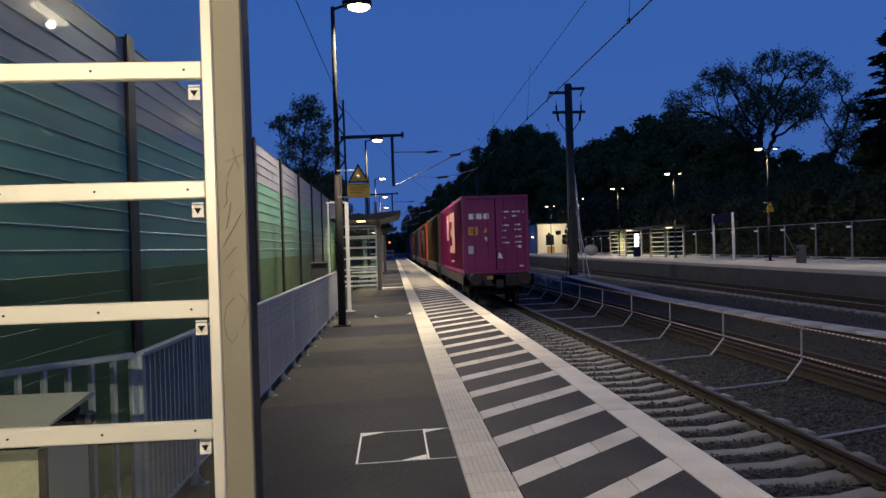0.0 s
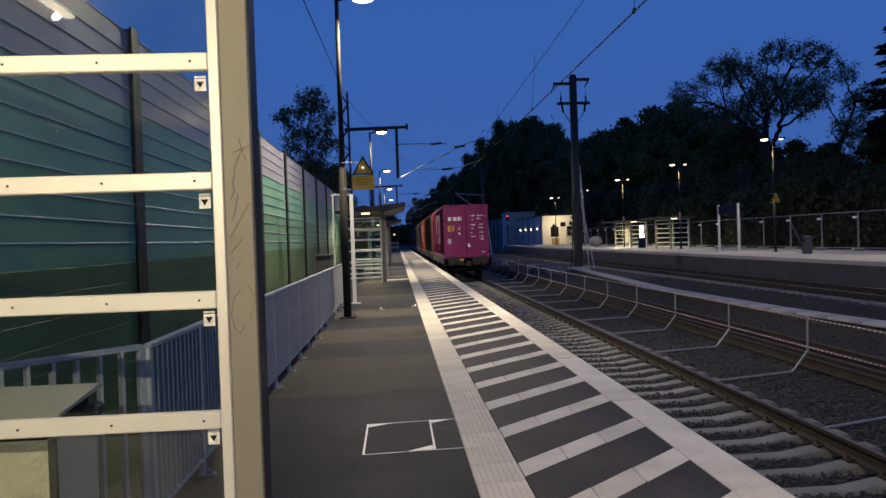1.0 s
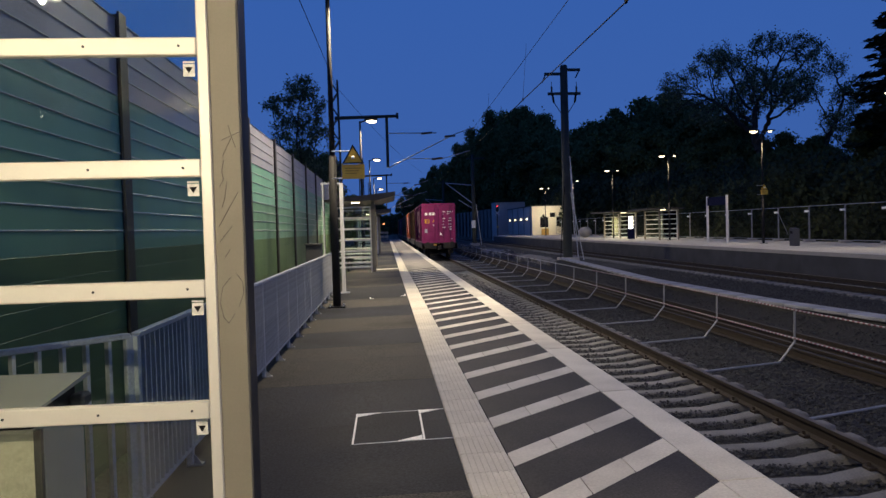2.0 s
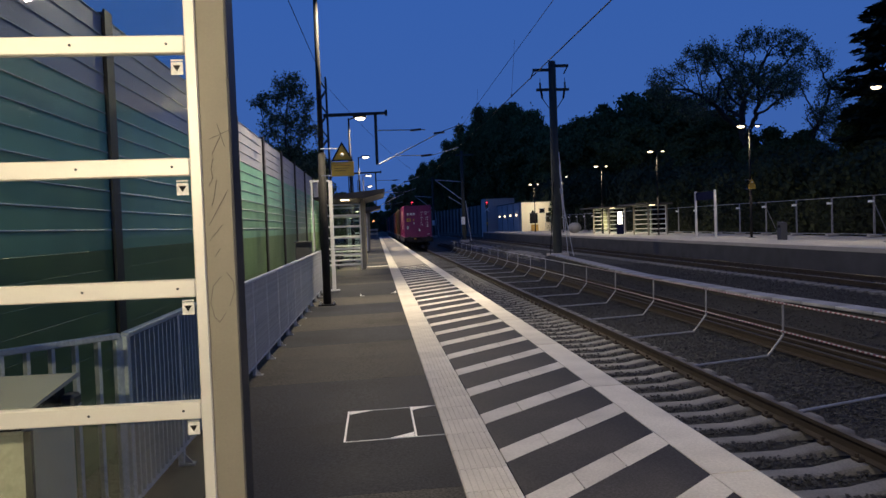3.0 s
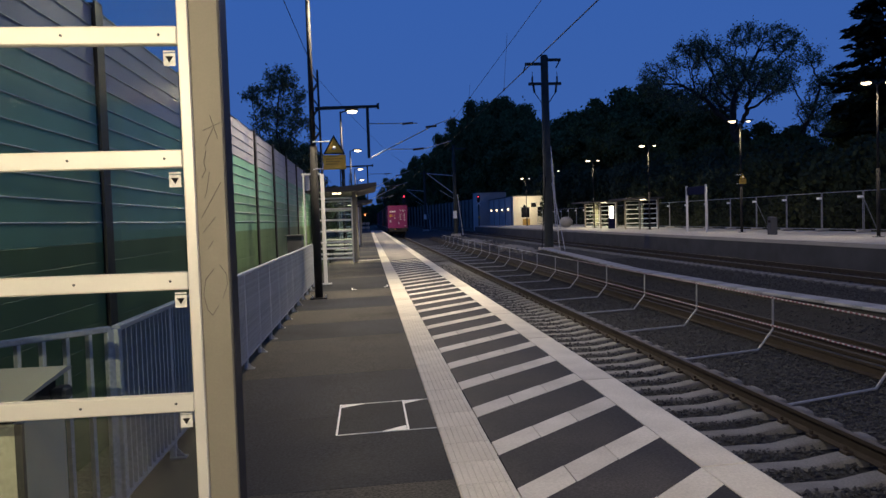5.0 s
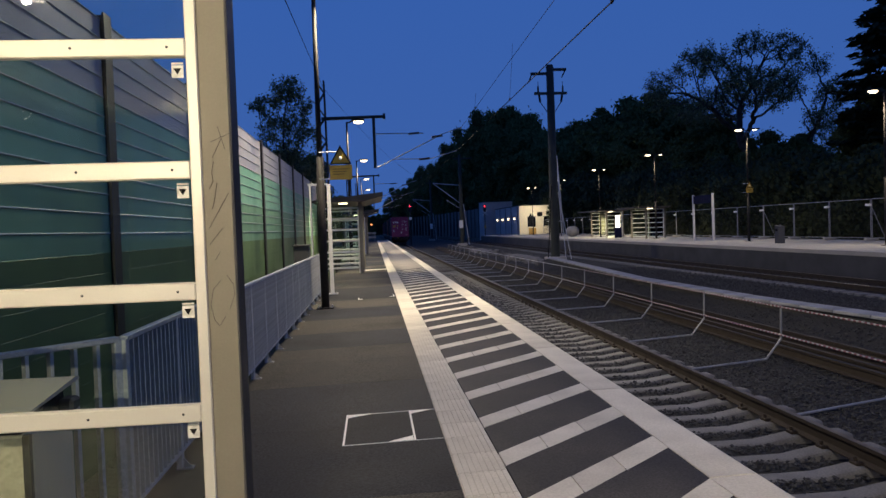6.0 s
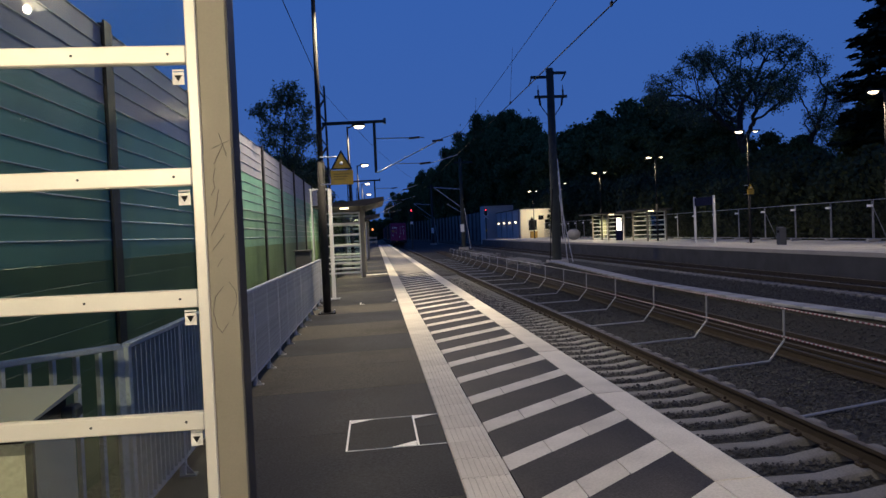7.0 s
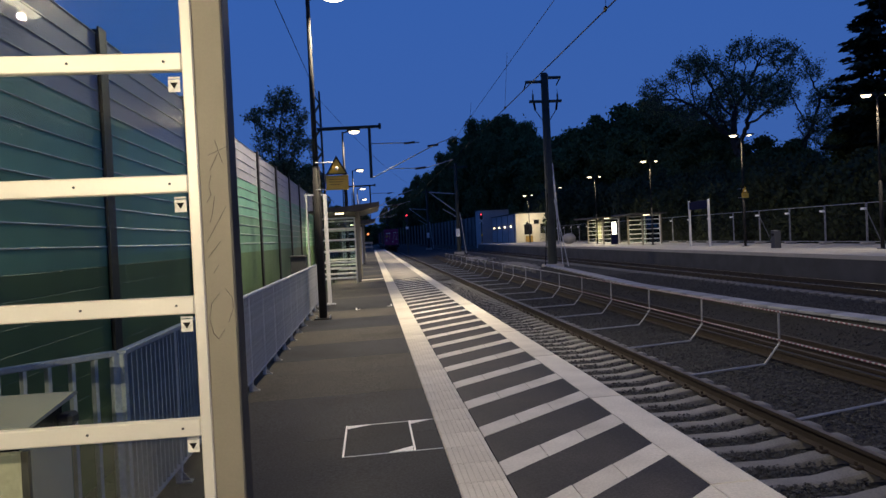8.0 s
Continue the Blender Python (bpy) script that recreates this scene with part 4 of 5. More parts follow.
def container(off, material, label, doors=False, mark=False, length=12.19):
    c = thing("shipping_container", label, "container", "containers on the train", at=pose(TRACK1, off, RAIL_Z + 1.19))
    W, H, L = 1.219, 2.86, length
    # corrugated sides
    for s in (-1, 1):
        bm = bm_new()
        n = int(L / 0.28)
        pts = []
        for i in range(n):
            y = 0.12 + i * (L - 0.24) / n
            st = (L - 0.24) / n
            pts += [(s * (W - 0.04), y), (s * (W - 0.04), y + st * 0.28), (s * (W - 0.005), y + st * 0.5), (s * (W - 0.005), y + st * 0.78)]
        pts.append((s * (W - 0.04), L - 0.12))
        lo = [bm.verts.new((x, y, 0.12)) for x, y in pts]
        hi = [bm.verts.new((x, y, H - 0.1)) for x, y in pts]
        for i in range(len(pts) - 1):
            bm.faces.new((lo[i], lo[i + 1], hi[i + 1], hi[i]))
        bmesh.ops.solidify(bm, geom=bm.faces[:], thickness=0.004)
        part("side_wall", bm, material, c, "corrugated steel side")
    part("roof", B(-W + 0.03, W - 0.03, 0.05, L - 0.05, H - 0.05, H - 0.02), material, c)
    part("floor", B(-W + 0.03, W - 0.03, 0.05, L - 0.05, 0.02, 0.12), M_WAGON, c)
    part("front_wall", B(-W + 0.1, W - 0.1, L - 0.08, L - 0.04, 0.1, H - 0.1), material, c)
    bm = bm_new()
    for x in (-W, W - 0.14):
        for y in (0, L - 0.14):
            box(bm, x, x + 0.14, y, y + 0.14, 0.0, H)
    for x in (-W, W - 0.08):
        box(bm, x, x + 0.08, 0.14, L - 0.14, 0.0, 0.14)
        box(bm, x, x + 0.08, 0.14, L - 0.14, H - 0.1, H)
    for y in (0, L - 0.12):
        box(bm, -W + 0.14, W - 0.14, y, y + 0.12, 0.0, 0.12)
        box(bm, -W + 0.14, W - 0.14, y, y + 0.12, H - 0.12, H)
    part("frame", bm, material, c)
    if not doors:
        part("rear_wall", B(-W + 0.14, W - 0.14, 0.05, 0.09, 0.12, H - 0.12), material, c)
    else:
        for s in (-1, 1):
            x0, x1 = (-W + 0.14, -0.012) if s < 0 else (0.012, W - 0.14)
            bm = B(x0, x1, 0.045, 0.09, 0.125, H - 0.125, 0.01)
            for i in range(5):
                zc = 0.42 + i * 0.5
                box(bm, x0 + 0.06, x1 - 0.06, 0.032, 0.05, zc - 0.1, zc + 0.1, 0.012)
            door = part("door", bm, material, c, "magenta door leaf")
            for k in (0.27, 0.73):
                xb = x0 + (x1 - x0) * k
                b = T((xb, 0.012, 0.05), (xb, 0.012, H - 0.05), 0.018, seg=8)
                for z in (0.1, 0.9, 1.5, 2.3, H - 0.12):
                    box(b, xb - 0.045, xb + 0.045, 0.004, 0.045, z - 0.03, z + 0.03)
                box(b, xb - 0.02, xb + 0.25, -0.006, 0.008, 1.02, 1.05)
                part("locking_bar", b, material, door)
            part("gasket", B(x0 - 0.008, x0 + 0.006, 0.042, 0.046, 0.13, H - 0.13), M_BLACK, door)
        def mark_bar(name, x0, x1, z0, z1, m):
            part(name, B(x0, x1, 0.024, 0.030, z0, z1), m, c)
        # plain shapes in place of the company mark
        for x0, x1, z0, z1 in ((-0.98, -0.76, 2.0, 2.2), (-0.70, -0.50, 2.0, 2.2), (-0.44, -0.24, 2.0, 2.2)):
            mark_bar("mark_shape", x0, x1, z0, z1, M_WHITE)
        mark_bar("yellow_label", -1.0, -0.66, 1.42, 1.72, M_YELLOW)
        for z in (1.49, 1.57, 1.63):
            part("label_bar", B(-0.94, -0.72, 0.020, 0.0235, z, z + 0.025), M_INSUL, c)
        part("yellow_triangle", prism(bm_new(), [(-0.46, 1.50), (-0.26, 1.50), (-0.36, 1.70)], "y", 0.022, 0.03), M_YELLOW, c)
        part("white_triangle", prism(bm_new(), [(-0.44, 1.34), (-0.27, 1.34), (-0.355, 1.17)], "y", 0.022, 0.03), M_WHITE, c)
        mark_bar("grey_plate", -1.02, -0.83, 0.74, 1.02, M_GALV)
        for x0, x1, z in ((0.26, 0.50, 2.22), (0.62, 0.92, 2.22), (1.02, 1.07, 2.20), (0.32, 0.38, 2.0), (0.62, 0.82, 2.06), (0.25, 0.50, 1.72), (0.72, 0.92, 1.74),
                          (0.25, 0.40, 1.52), (0.70, 0.95, 1.56), (0.25, 0.36, 1.28), (0.72, 0.95, 1.30), (0.25, 0.50, 1.08), (0.72, 0.95, 1.10), (0.85, 1.0, 0.22)):
            mark_bar("text_bar", x0, x1, z, z + 0.055, M_WHITE)
        mark_bar("white_plate", 0.76, 0.94, 0.90, 1.01, M_WHITE)
        part("torn_label", prism(bm_new(), [(0.06, 0.55), (0.24, 0.53), (0.18, 0.70), (0.10, 0.78)], "y", 0.022, 0.03), M_WHITE, c)
    if mark:
        x = -W - 0.001
        for y0, y1, z0, z1 in ((3.4, 4.7, 0.75, 2.45), (4.7, 5.9, 2.10, 2.45), (4.7, 5.5, 1.46, 1.76), (4.7, 5.9, 0.75, 1.06), (6.4, 7.6, 1.30, 2.45), (3.9, 5.4, 0.36, 0.44)):
            part("side_mark", B(x - 0.004, x + 0.006, y0, y1, z0, z1), M_PINK, c, "pale pink block shape")
    MOVING.append((c, c.matrix_basis.copy()))
    return c


CARGO = [(M_MAGENTA, "magenta corrugated container with white marks on its closed doors", True, True),
         (M_BROWNBOX, "brown corrugated container on a flat wagon", False, False),
         (M_ORANGE, "orange-red corrugated container on a flat wagon", False, True),
         (M_DARKBOX, "dark grey corrugated container on a flat wagon", False, False),
         (M_BROWNBOX, "brown corrugated container on a flat wagon", False, False),
         (M_MAGENTA, "magenta corrugated container on a flat wagon", False, True),
         (M_DARKBOX, "dark grey corrugated container on a flat wagon", False, False),
         (M_ORANGE, "orange-red corrugated container on a flat wagon", False, False)]
for i, (m, lb, dr, mk) in enumerate(CARGO):
    flat_wagon(i * 14.3 - 0.55, i == 0)
    container(i * 14.3, m, lb, dr, mk)


# ---------------------------------------------------------------- opposite platform
OX = 17.2


def opposite_platform():
    pf = thing("opposite_platform", "opposite platform with a dark edge wall and pale paving", "platform", kind="structure")
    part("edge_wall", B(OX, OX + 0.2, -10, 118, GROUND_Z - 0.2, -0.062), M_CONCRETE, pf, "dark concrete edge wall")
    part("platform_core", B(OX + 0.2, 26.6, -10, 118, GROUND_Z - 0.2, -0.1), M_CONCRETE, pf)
    edge = [(OX - 0.03, -0.06), (OX + 0.5, -0.06), (OX + 0.5, 0.091), (OX - 0.02, 0.10), (OX - 0.03, 0.09)]
    me = mesh_of("paving_slab", prism(bm_new(), edge, "y", 0.004, 2.496), M_PALECONC)
    fall = [(OX + 0.504, -0.1), (26.6, -0.1), (26.6, 0.0), (22.2, 0.0), (OX + 0.504, 0.091)]
    me2 = mesh_of("paving_slab", prism(bm_new(), fall, "y", 0.004, 2.496), M_PALECONC)
    y = -10
    while y < 117:
        piece("paving_slab", me, pf, pose(0, y, 0))
        piece("paving_slab", me2, pf, pose(0, y, 0))
        y += 2.5


opposite_platform()

OLX = 22.75
for y in (11.0, 30.4, 43.0, 57.8, 72.5, 88.0, 104.0):
    x = OLX if y != 30.4 else 22.4
    lamp_post(x, y, 0.0, 6.75, (-1, 1), "dark lamp post with two lit heads", "lamps of the opposite platform", M_LEDFAR)
    lamp("platform_lamp", (x - 0.52, y, 6.61), LAMP_W * 0.36, 0.34, WARM, target=(x - 2.0, y + 0.01, 2.0), spread=158)
warning_sign(pose(22.78, 42.86, 2.95), "yellow triangular warning sign on the lamp post of the opposite platform")


def name_sign():
    s = thing("station_sign", "dark blue sign board between two white posts on the opposite platform", "sign")
    for y in (44.6, 47.4):
        part("post", B(21.2, 21.32, y - 0.06, y + 0.06, 0.0, 3.05, 0.01), M_OFFWHITE, s, "white steel post")
    part("board", B(21.23, 21.29, 44.66, 47.34, 2.45, 2.98, 0.01), M_SIGNBLUE, s, "dark blue board")


name_sign()


def litter_bin(x, y):
    b = thing("litter_bin", "grey square litter bin with a slanted top on the opposite platform", "litter bin")
    part("body", prism(bm_new(), [(y - 0.19, 0.0), (y + 0.19, 0.0), (y + 0.19, 0.98), (y - 0.19, 0.92)], "x", x - 0.17, x + 0.17), M_CONCRETE, b)
    part("opening", B(x - 0.185, x - 0.172, y - 0.12, y + 0.12, 0.66, 0.80), M_BLACK, b)


litter_bin(21.35, 37.15)


def site_fence():
    f = thing("site_fence", "mobile mesh fence panels on concrete feet behind the platform", "fence")
    mesh = bm_new()
    for i in range(15):
        z = 0.2 + i * 0.13
        box(mesh, -0.002, 0.002, 0.03, 3.42, z - 0.002, z + 0.002)
    for i in range(26):
        y = 0.06 + i * 0.13
        box(mesh, -0.002, 0.002, y - 0.002, y + 0.002, 0.15, 2.12)
    me = mesh_of("wire_mesh", mesh, M_MAST)
    fr = bm_new()
    for a, b in (((0, 0, 0.1), (0, 0, 2.2)), ((0, 3.45, 0.1), (0, 3.45, 2.2)), ((0, 0, 2.18), (0, 3.45, 2.18)), ((0, 0, 0.15), (0, 3.45, 0.15))):
        tube(fr, a, b, 0.021, seg=6)
    fm = mesh_of("panel_frame", fr, M_DULLGALV)
    ft = mesh_of("concrete_foot", B(-0.35, 0.35, -0.12, 0.12, 0.0, 0.14, 0.02), M_PALECONC)
    cl = mesh_of("clamp", B(-0.06, 0.06, -0.02, 0.30, 1.82, 1.94), M_WHITE)
    br = bm_new()
    tube(br, (0.0, 0, 1.9), (0.9, 0.1, 0.05), 0.025, seg=6)
    bm_ = mesh_of("brace", br, M_DULLGALV)
    y = 14.9
    k = 0
    while y < 108:
        p = piece("panel_frame", fm, f, pose(25.8, y, 0))
        piece("wire_mesh", me, p)
        piece("concrete_foot", ft, f, pose(25.8, y - 0.03, 0))
        piece("clamp", cl, f, pose(25.75, y - 0.03, 0))
        if k in (6, 9):
            piece("brace", bm_, f, pose(25.8, y, 0))
        y += 3.55
        k += 1


site_fence()


def opposite_shelter(y0, length, lit):
    sh = thing("platform_shelter", "glass shelter with barred walls and flat grey roof", "shelter", "shelters")
    x0, x1 = 22.3, 23.8
    rungs = [0.14, 0.50, 0.90, 1.30, 1.70, 2.10, 2.40]
    glass_screen(sh, x0, x1, y0, 0.0, rungs, rivets=False)
    glass_screen(sh, x0, x1, y0 + length, 0.0, rungs, rivets=False)
    for x in (x0 - 0.06, x1):
        for y in (y0, y0 + length):
            part("post", B(x, x + 0.12, y - 0.06, y + 0.06, 0, 2.5), M_POSTGREY, sh)
    roof = part("roof", B(x0 - 1.3, x1 + 0.3, y0 - 0.8, y0 + length + 0.5, 2.5, 2.62, 0.01), M_ROOF, sh, "flat grey roof")
    part("back_wall", B(x1 + 0.03, x1 + 0.05, y0 + 0.1, y0 + length - 0.1, 0.15, 2.45), M_GLASS, sh, "glass back wall").visible_shadow = False
    part("light_tube", B(x0 + 0.4, x0 + 0.7, y0 + 0.3, y0 + 1.2, 2.46, 2.495), M_LEDFAR, roof, "lit ceiling lamp")
    part("bench", B(x0 + 0.9, x0 + 1.3, y0 + 0.6, y0 + length - 0.6, 0.40, 0.46), M_DARKSTEEL, sh, "dark bench seat")
    if lit:
        # added cream sheet that paints the glow of the lit interior
        part("lit_interior", B(x0 + 0.8, x1 - 0.1, y0 + length + 0.04, y0 + length + 0.06, 0.3, 2.3), M_CREAM, sh, "cream panel standing in for the lit interior")
    return sh


opposite_shelter(69.0, 5.0, True)
lamp("shelter_lamp", (22.9, 70.5, 2.44), 480, 0.4, (1.0, 0.85, 0.55), spread=170)
opposite_shelter(58.8, 3.4, False)
lamp("shelter_lamp", (22.9, 59.6, 2.44), 110, 0.3, (1.0, 0.85, 0.55), spread=170)


def display_case():
    d = thing("display_case", "lit white timetable case on a dark blue stand beside the shelter", "display case")
    part("stand", B(22.15, 22.8, 66.3, 66.45, 0.0, 0.95), M_SIGNBLUE, d)
    part("lit_panel", B(22.28, 22.64, 66.28, 66.42, 0.96, 2.05, 0.01), M_SCREEN, d, "glowing white panel")


display_case()


def boulder():
    bm = bm_new()
    ball(bm, (21.9, 80.0, 0.60), 0.65, 3, (1.15, 1.0, 0.92))
    for v in bm.verts:
        v.co += Vector((1, 1, 1)) * 0.03 * noise.noise(v.co * 2)
    tagged(part("round_container", bm, M_PALECONC, smooth=True), "large grey ball-shaped container on the opposite platform", "container")


boulder()


def station_building():
    b = thing("building", "low cream building with dark windows and a lit front", "building")
    x0, x1, y0, y1, h = 22.4, 27.3, 112.0, 134.0, 4.45
    part("wall_front", B(x0, x1, y0, y0 + 0.3, 0, h), M_CREAM, b, "cream rendered front")
    # pale copy of the side wall: the wall lamps' light is in its colour
    part("wall_side", B(x0 - 0.02, x0 + 0.3, y0 + 0.3, y1, 0, h), M_SHED, b, "clad side wall, paled for the light of its wall lamps")
    part("wall_side", B(x1 - 0.3, x1, y0 + 0.3, y1, 0, h), M_FARWALL, b)
    part("wall_back", B(x0 + 0.3, x1 - 0.3, y1 - 0.3, y1, 0, h), M_FARWALL, b)
    part("roof", B(x0 - 0.15, x1 + 0.15, y0 - 0.1, y1 + 0.1, h, h + 0.12), M_DARKSTEEL, b)
    for xa, xb, za, zb in ((23.65, 24.9, 1.2, 2.7), (26.2, 27.0, 1.3, 2.7), (25.2, 26.0, 2.75, 3.35)):
        w = part("window", B(xa, xb, y0 - 0.03, y0 - 0.002, za, zb), M_WINDOW, b, "dark window")
        part("window_frame", B(xa - 0.06, xb + 0.06, y0 - 0.05, y0 - 0.031, zb, zb + 0.07), M_DARKSTEEL, w)
    part("roof_sign", prism(bm_new(), [(23.85, 2.75), (24.45, 2.75), (24.15, 3.3)], "y", y0 - 0.04, y0 - 0.01), M_WINDOW, b, "dark triangular sign")
    part("noticeboard", B(23.8, 24.9, y0 - 0.35, y0 - 0.06, 0.0, 1.0), M_ORANGEBOX, b, "ochre box before the wall")
    for k in range(4):
        part("wall_lamp", B(x0 - 0.18, x0 - 0.022, y0 + 3.6 + k * 5.3, y0 + 3.9 + k * 5.3, 2.42, 2.68), M_LEDFAR, b, "small lit wall lamp")
        part("cladding_rib", B(x0 - 0.06, x0 - 0.022, y0 + 1.2 + k * 5.3, y0 + 1.4 + k * 5.3, 0, h - 0.1), M_DARKSTEEL, b)


station_building()
# added fill without a fixture that brightens the cream front
lamp("front_fill", (24.5, 108.5, 4.6), 150, 0.5, (1.0, 0.90, 0.70), target=(24.6, 112, 1.9), spread=150)


def far_wall():
    w = thing("far_noise_wall", "long dark blue-grey noise wall far beyond the platforms", "noise wall", kind="structure")
    me = mesh_of("wall_panel", B(-0.1, 0.1, 0.01, 4.95, -1.1, 5.8), M_FARWALL)
    pm = mesh_of("wall_post", B(-0.12, 0.12, -0.10, 0.10, -1.1, 5.83), M_FARWALL)
    for i in range(34):
        y = 138 + i * 5
        x = 25.5 - 0.0006 * (y - 138) ** 2
        piece("wall_panel", me, w, pose(x, y, 0))
        piece("wall_post", pm, w, pose(x, y, 0))


far_wall()


def far_shed():
    b = thing("shed", "plain pale grey shed beyond the end of the platform", "shed")
    part("wall", B(20.5, 25.9, 136, 142, -1.1, 6.0), M_SHED, b)
    part("roof", B(20.4, 26.0, 135.9, 142.1, 6.01, 6.15), M_DARKSTEEL, b)


far_shed()


def rail_signal(x, y, h, mark):
    s = thing("rail_signal", "dark railway signal post with a red light", "signal", "signals")
    part("post", T((x, y, -1), (x, y, h), 0.09, seg=8), M_MAST, s)
    hd = part("signal_head", B(x - 0.25, x + 0.25, y - 0.1, y + 0.1, h - 0.2, h + 1.0, 0.03), M_DARKSTEEL, s)
    part("red_lamp", T((x, y - 0.14, h + 0.75), (x, y - 0.1, h + 0.75), 0.10, seg=12), M_REDLIGHT, hd, "glowing red lamp")
    if mark:
        b = bm_new()
        for k in (-1, 1):
            tube(b, (x - 0.4, y - 0.15, h - 0.4 * k - 0.35), (x + 0.4, y - 0.15, h + 0.4 * k - 0.35), 0.05, seg=4)
        part("white_cross", b, M_WHITE, s, "white diagonal cross")
        part("yellow_plate", B(x - 0.15, x + 0.15, y - 0.12, y - 0.09, 1.3, 1.6), M_YELLOW, s)
    else:
        part("white_plate", B(x - 0.2, x + 0.2, y - 0.12, y - 0.09, 2.9, 3.3), M_WHITE, s)


rail_signal(5.72, 114.0, 4.3, False)
rail_signal(18.4, 121.0, 4.1, True)


def far_mast(x, y, h, brackets):
    m = thing("mast", "dark overhead-line mast with pale tubular brackets", "mast", "masts")
    part("shaft", T((x, y, -1), (x, y, h), 0.28, 0.2, 10), M_MAST, m)
    part("foundation", B(x - 0.6, x + 0.6, y - 0.5, y + 0.5, GROUND_Z - 0.1, -0.6, 0.05), M_PALECONC, m)
    part("cross_arm", B(x - 0.8, x + 1.6, y - 0.08, y + 0.08, h - 0.6, h - 0.42), M_MAST, m)
    if brackets:
        b = bm_new()
        tube(b, (x - 0.2, y, 7.0), (x - 3.6, y, 7.35), 0.05, seg=6)
        tube(b, (x - 3.6, y, 7.35), (x - 0.2, y, 4.7), 0.05, seg=6)
        tube(b, (x - 0.2, y, 4.0), (x - 1.9, y, 5.1), 0.04, seg=6)
        part("bracket", b, M_GALV, m, "pale tubular bracket")
        part("plate", B(x - 0.35, x + 0.15, y - 0.32, y - 0.28, 1.4, 2.4), M_WHITE, m, "white board on the mast")
        part("cable", T((x + 0.3, y - 0.2, 4.5), (x + 0.9, y - 0.2, -0.8), 0.05, seg=6), M_GALV, m)


far_mast(11.5, 96.0, 11.0, True)
far_mast(11.5, 146.0, 11.0, True)


def end_fence():
    f = thing("end_barrier", "pale board barrier closing off the far end of the platform", "barrier")
    for x in (-1.3, 0.1):
        part("post", B(x, x + 0.1, 108.0, 108.1, pz(x), 1.2), M_PALECONC, f)
    for z in (0.35, 0.95):
        part("board", B(-1.35, 0.3, 107.95, 107.99, z, z + 0.28), M_BEIGE, f)
    part("amber_lamp", ball(bm_new(), (-0.3, 107.8, 2.35), 0.13), M_AMBER, f, "glowing amber warning lamp")
    part("lamp_post", T((-0.3, 107.9, 0), (-0.3, 107.9, 2.3), 0.03, seg=6), M_DARKSTEEL, f)


end_fence()


# ---------------------------------------------------------------- trees
def limbs_mesh(name, vs_fs, material):
    me = bpy.data.meshes.new(name)
    me.from_pydata(vs_fs[0], [], vs_fs[1])
    me.materials.append(material)
    return me


def tapered(segs):
    """Joined tapered tubes from (start, end, radius, radius)."""
    vs, fs = [], []
    for a, b, r0, r1 in segs:
        d = (b - a).normalized()
        u = d.orthogonal().normalized()
        w = d.cross(u)
        o, ns = len(vs), 7 if r0 > 0.1 else 3
        for c, r in ((a, r0), (b, r1)):
            for i in range(ns):
                t = 6.283 * i / ns
                vs.append(tuple(c + (u * math.cos(t) + w * math.sin(t)) * r))
        for i in range(ns):
            j = (i + 1) % ns
            fs.append((o + i, o + j, o + ns + j, o + ns + i))
    return vs, fs


def leaf_mesh(name, centres, sizes, rng, material):
    """One small rhombic leaf spray at each centre, turned at random."""
    n = len(centres)
    u = rng.normal(size=(n, 3))
    u /= np.linalg.norm(u, axis=1)[:, None]
    w = np.cross(u, rng.normal(size=(n, 3)))
    w /= np.linalg.norm(w, axis=1)[:, None]
    s = np.asarray(sizes)[:, None]
    v = np.stack([centres - u * s, centres + w * s * 0.55, centres + u * s, centres - w * s * 0.55], 1).reshape(-1, 3)
    return limbs_mesh(name, (v.tolist(), np.arange(n * 4).reshape(n, 4).tolist()), material)


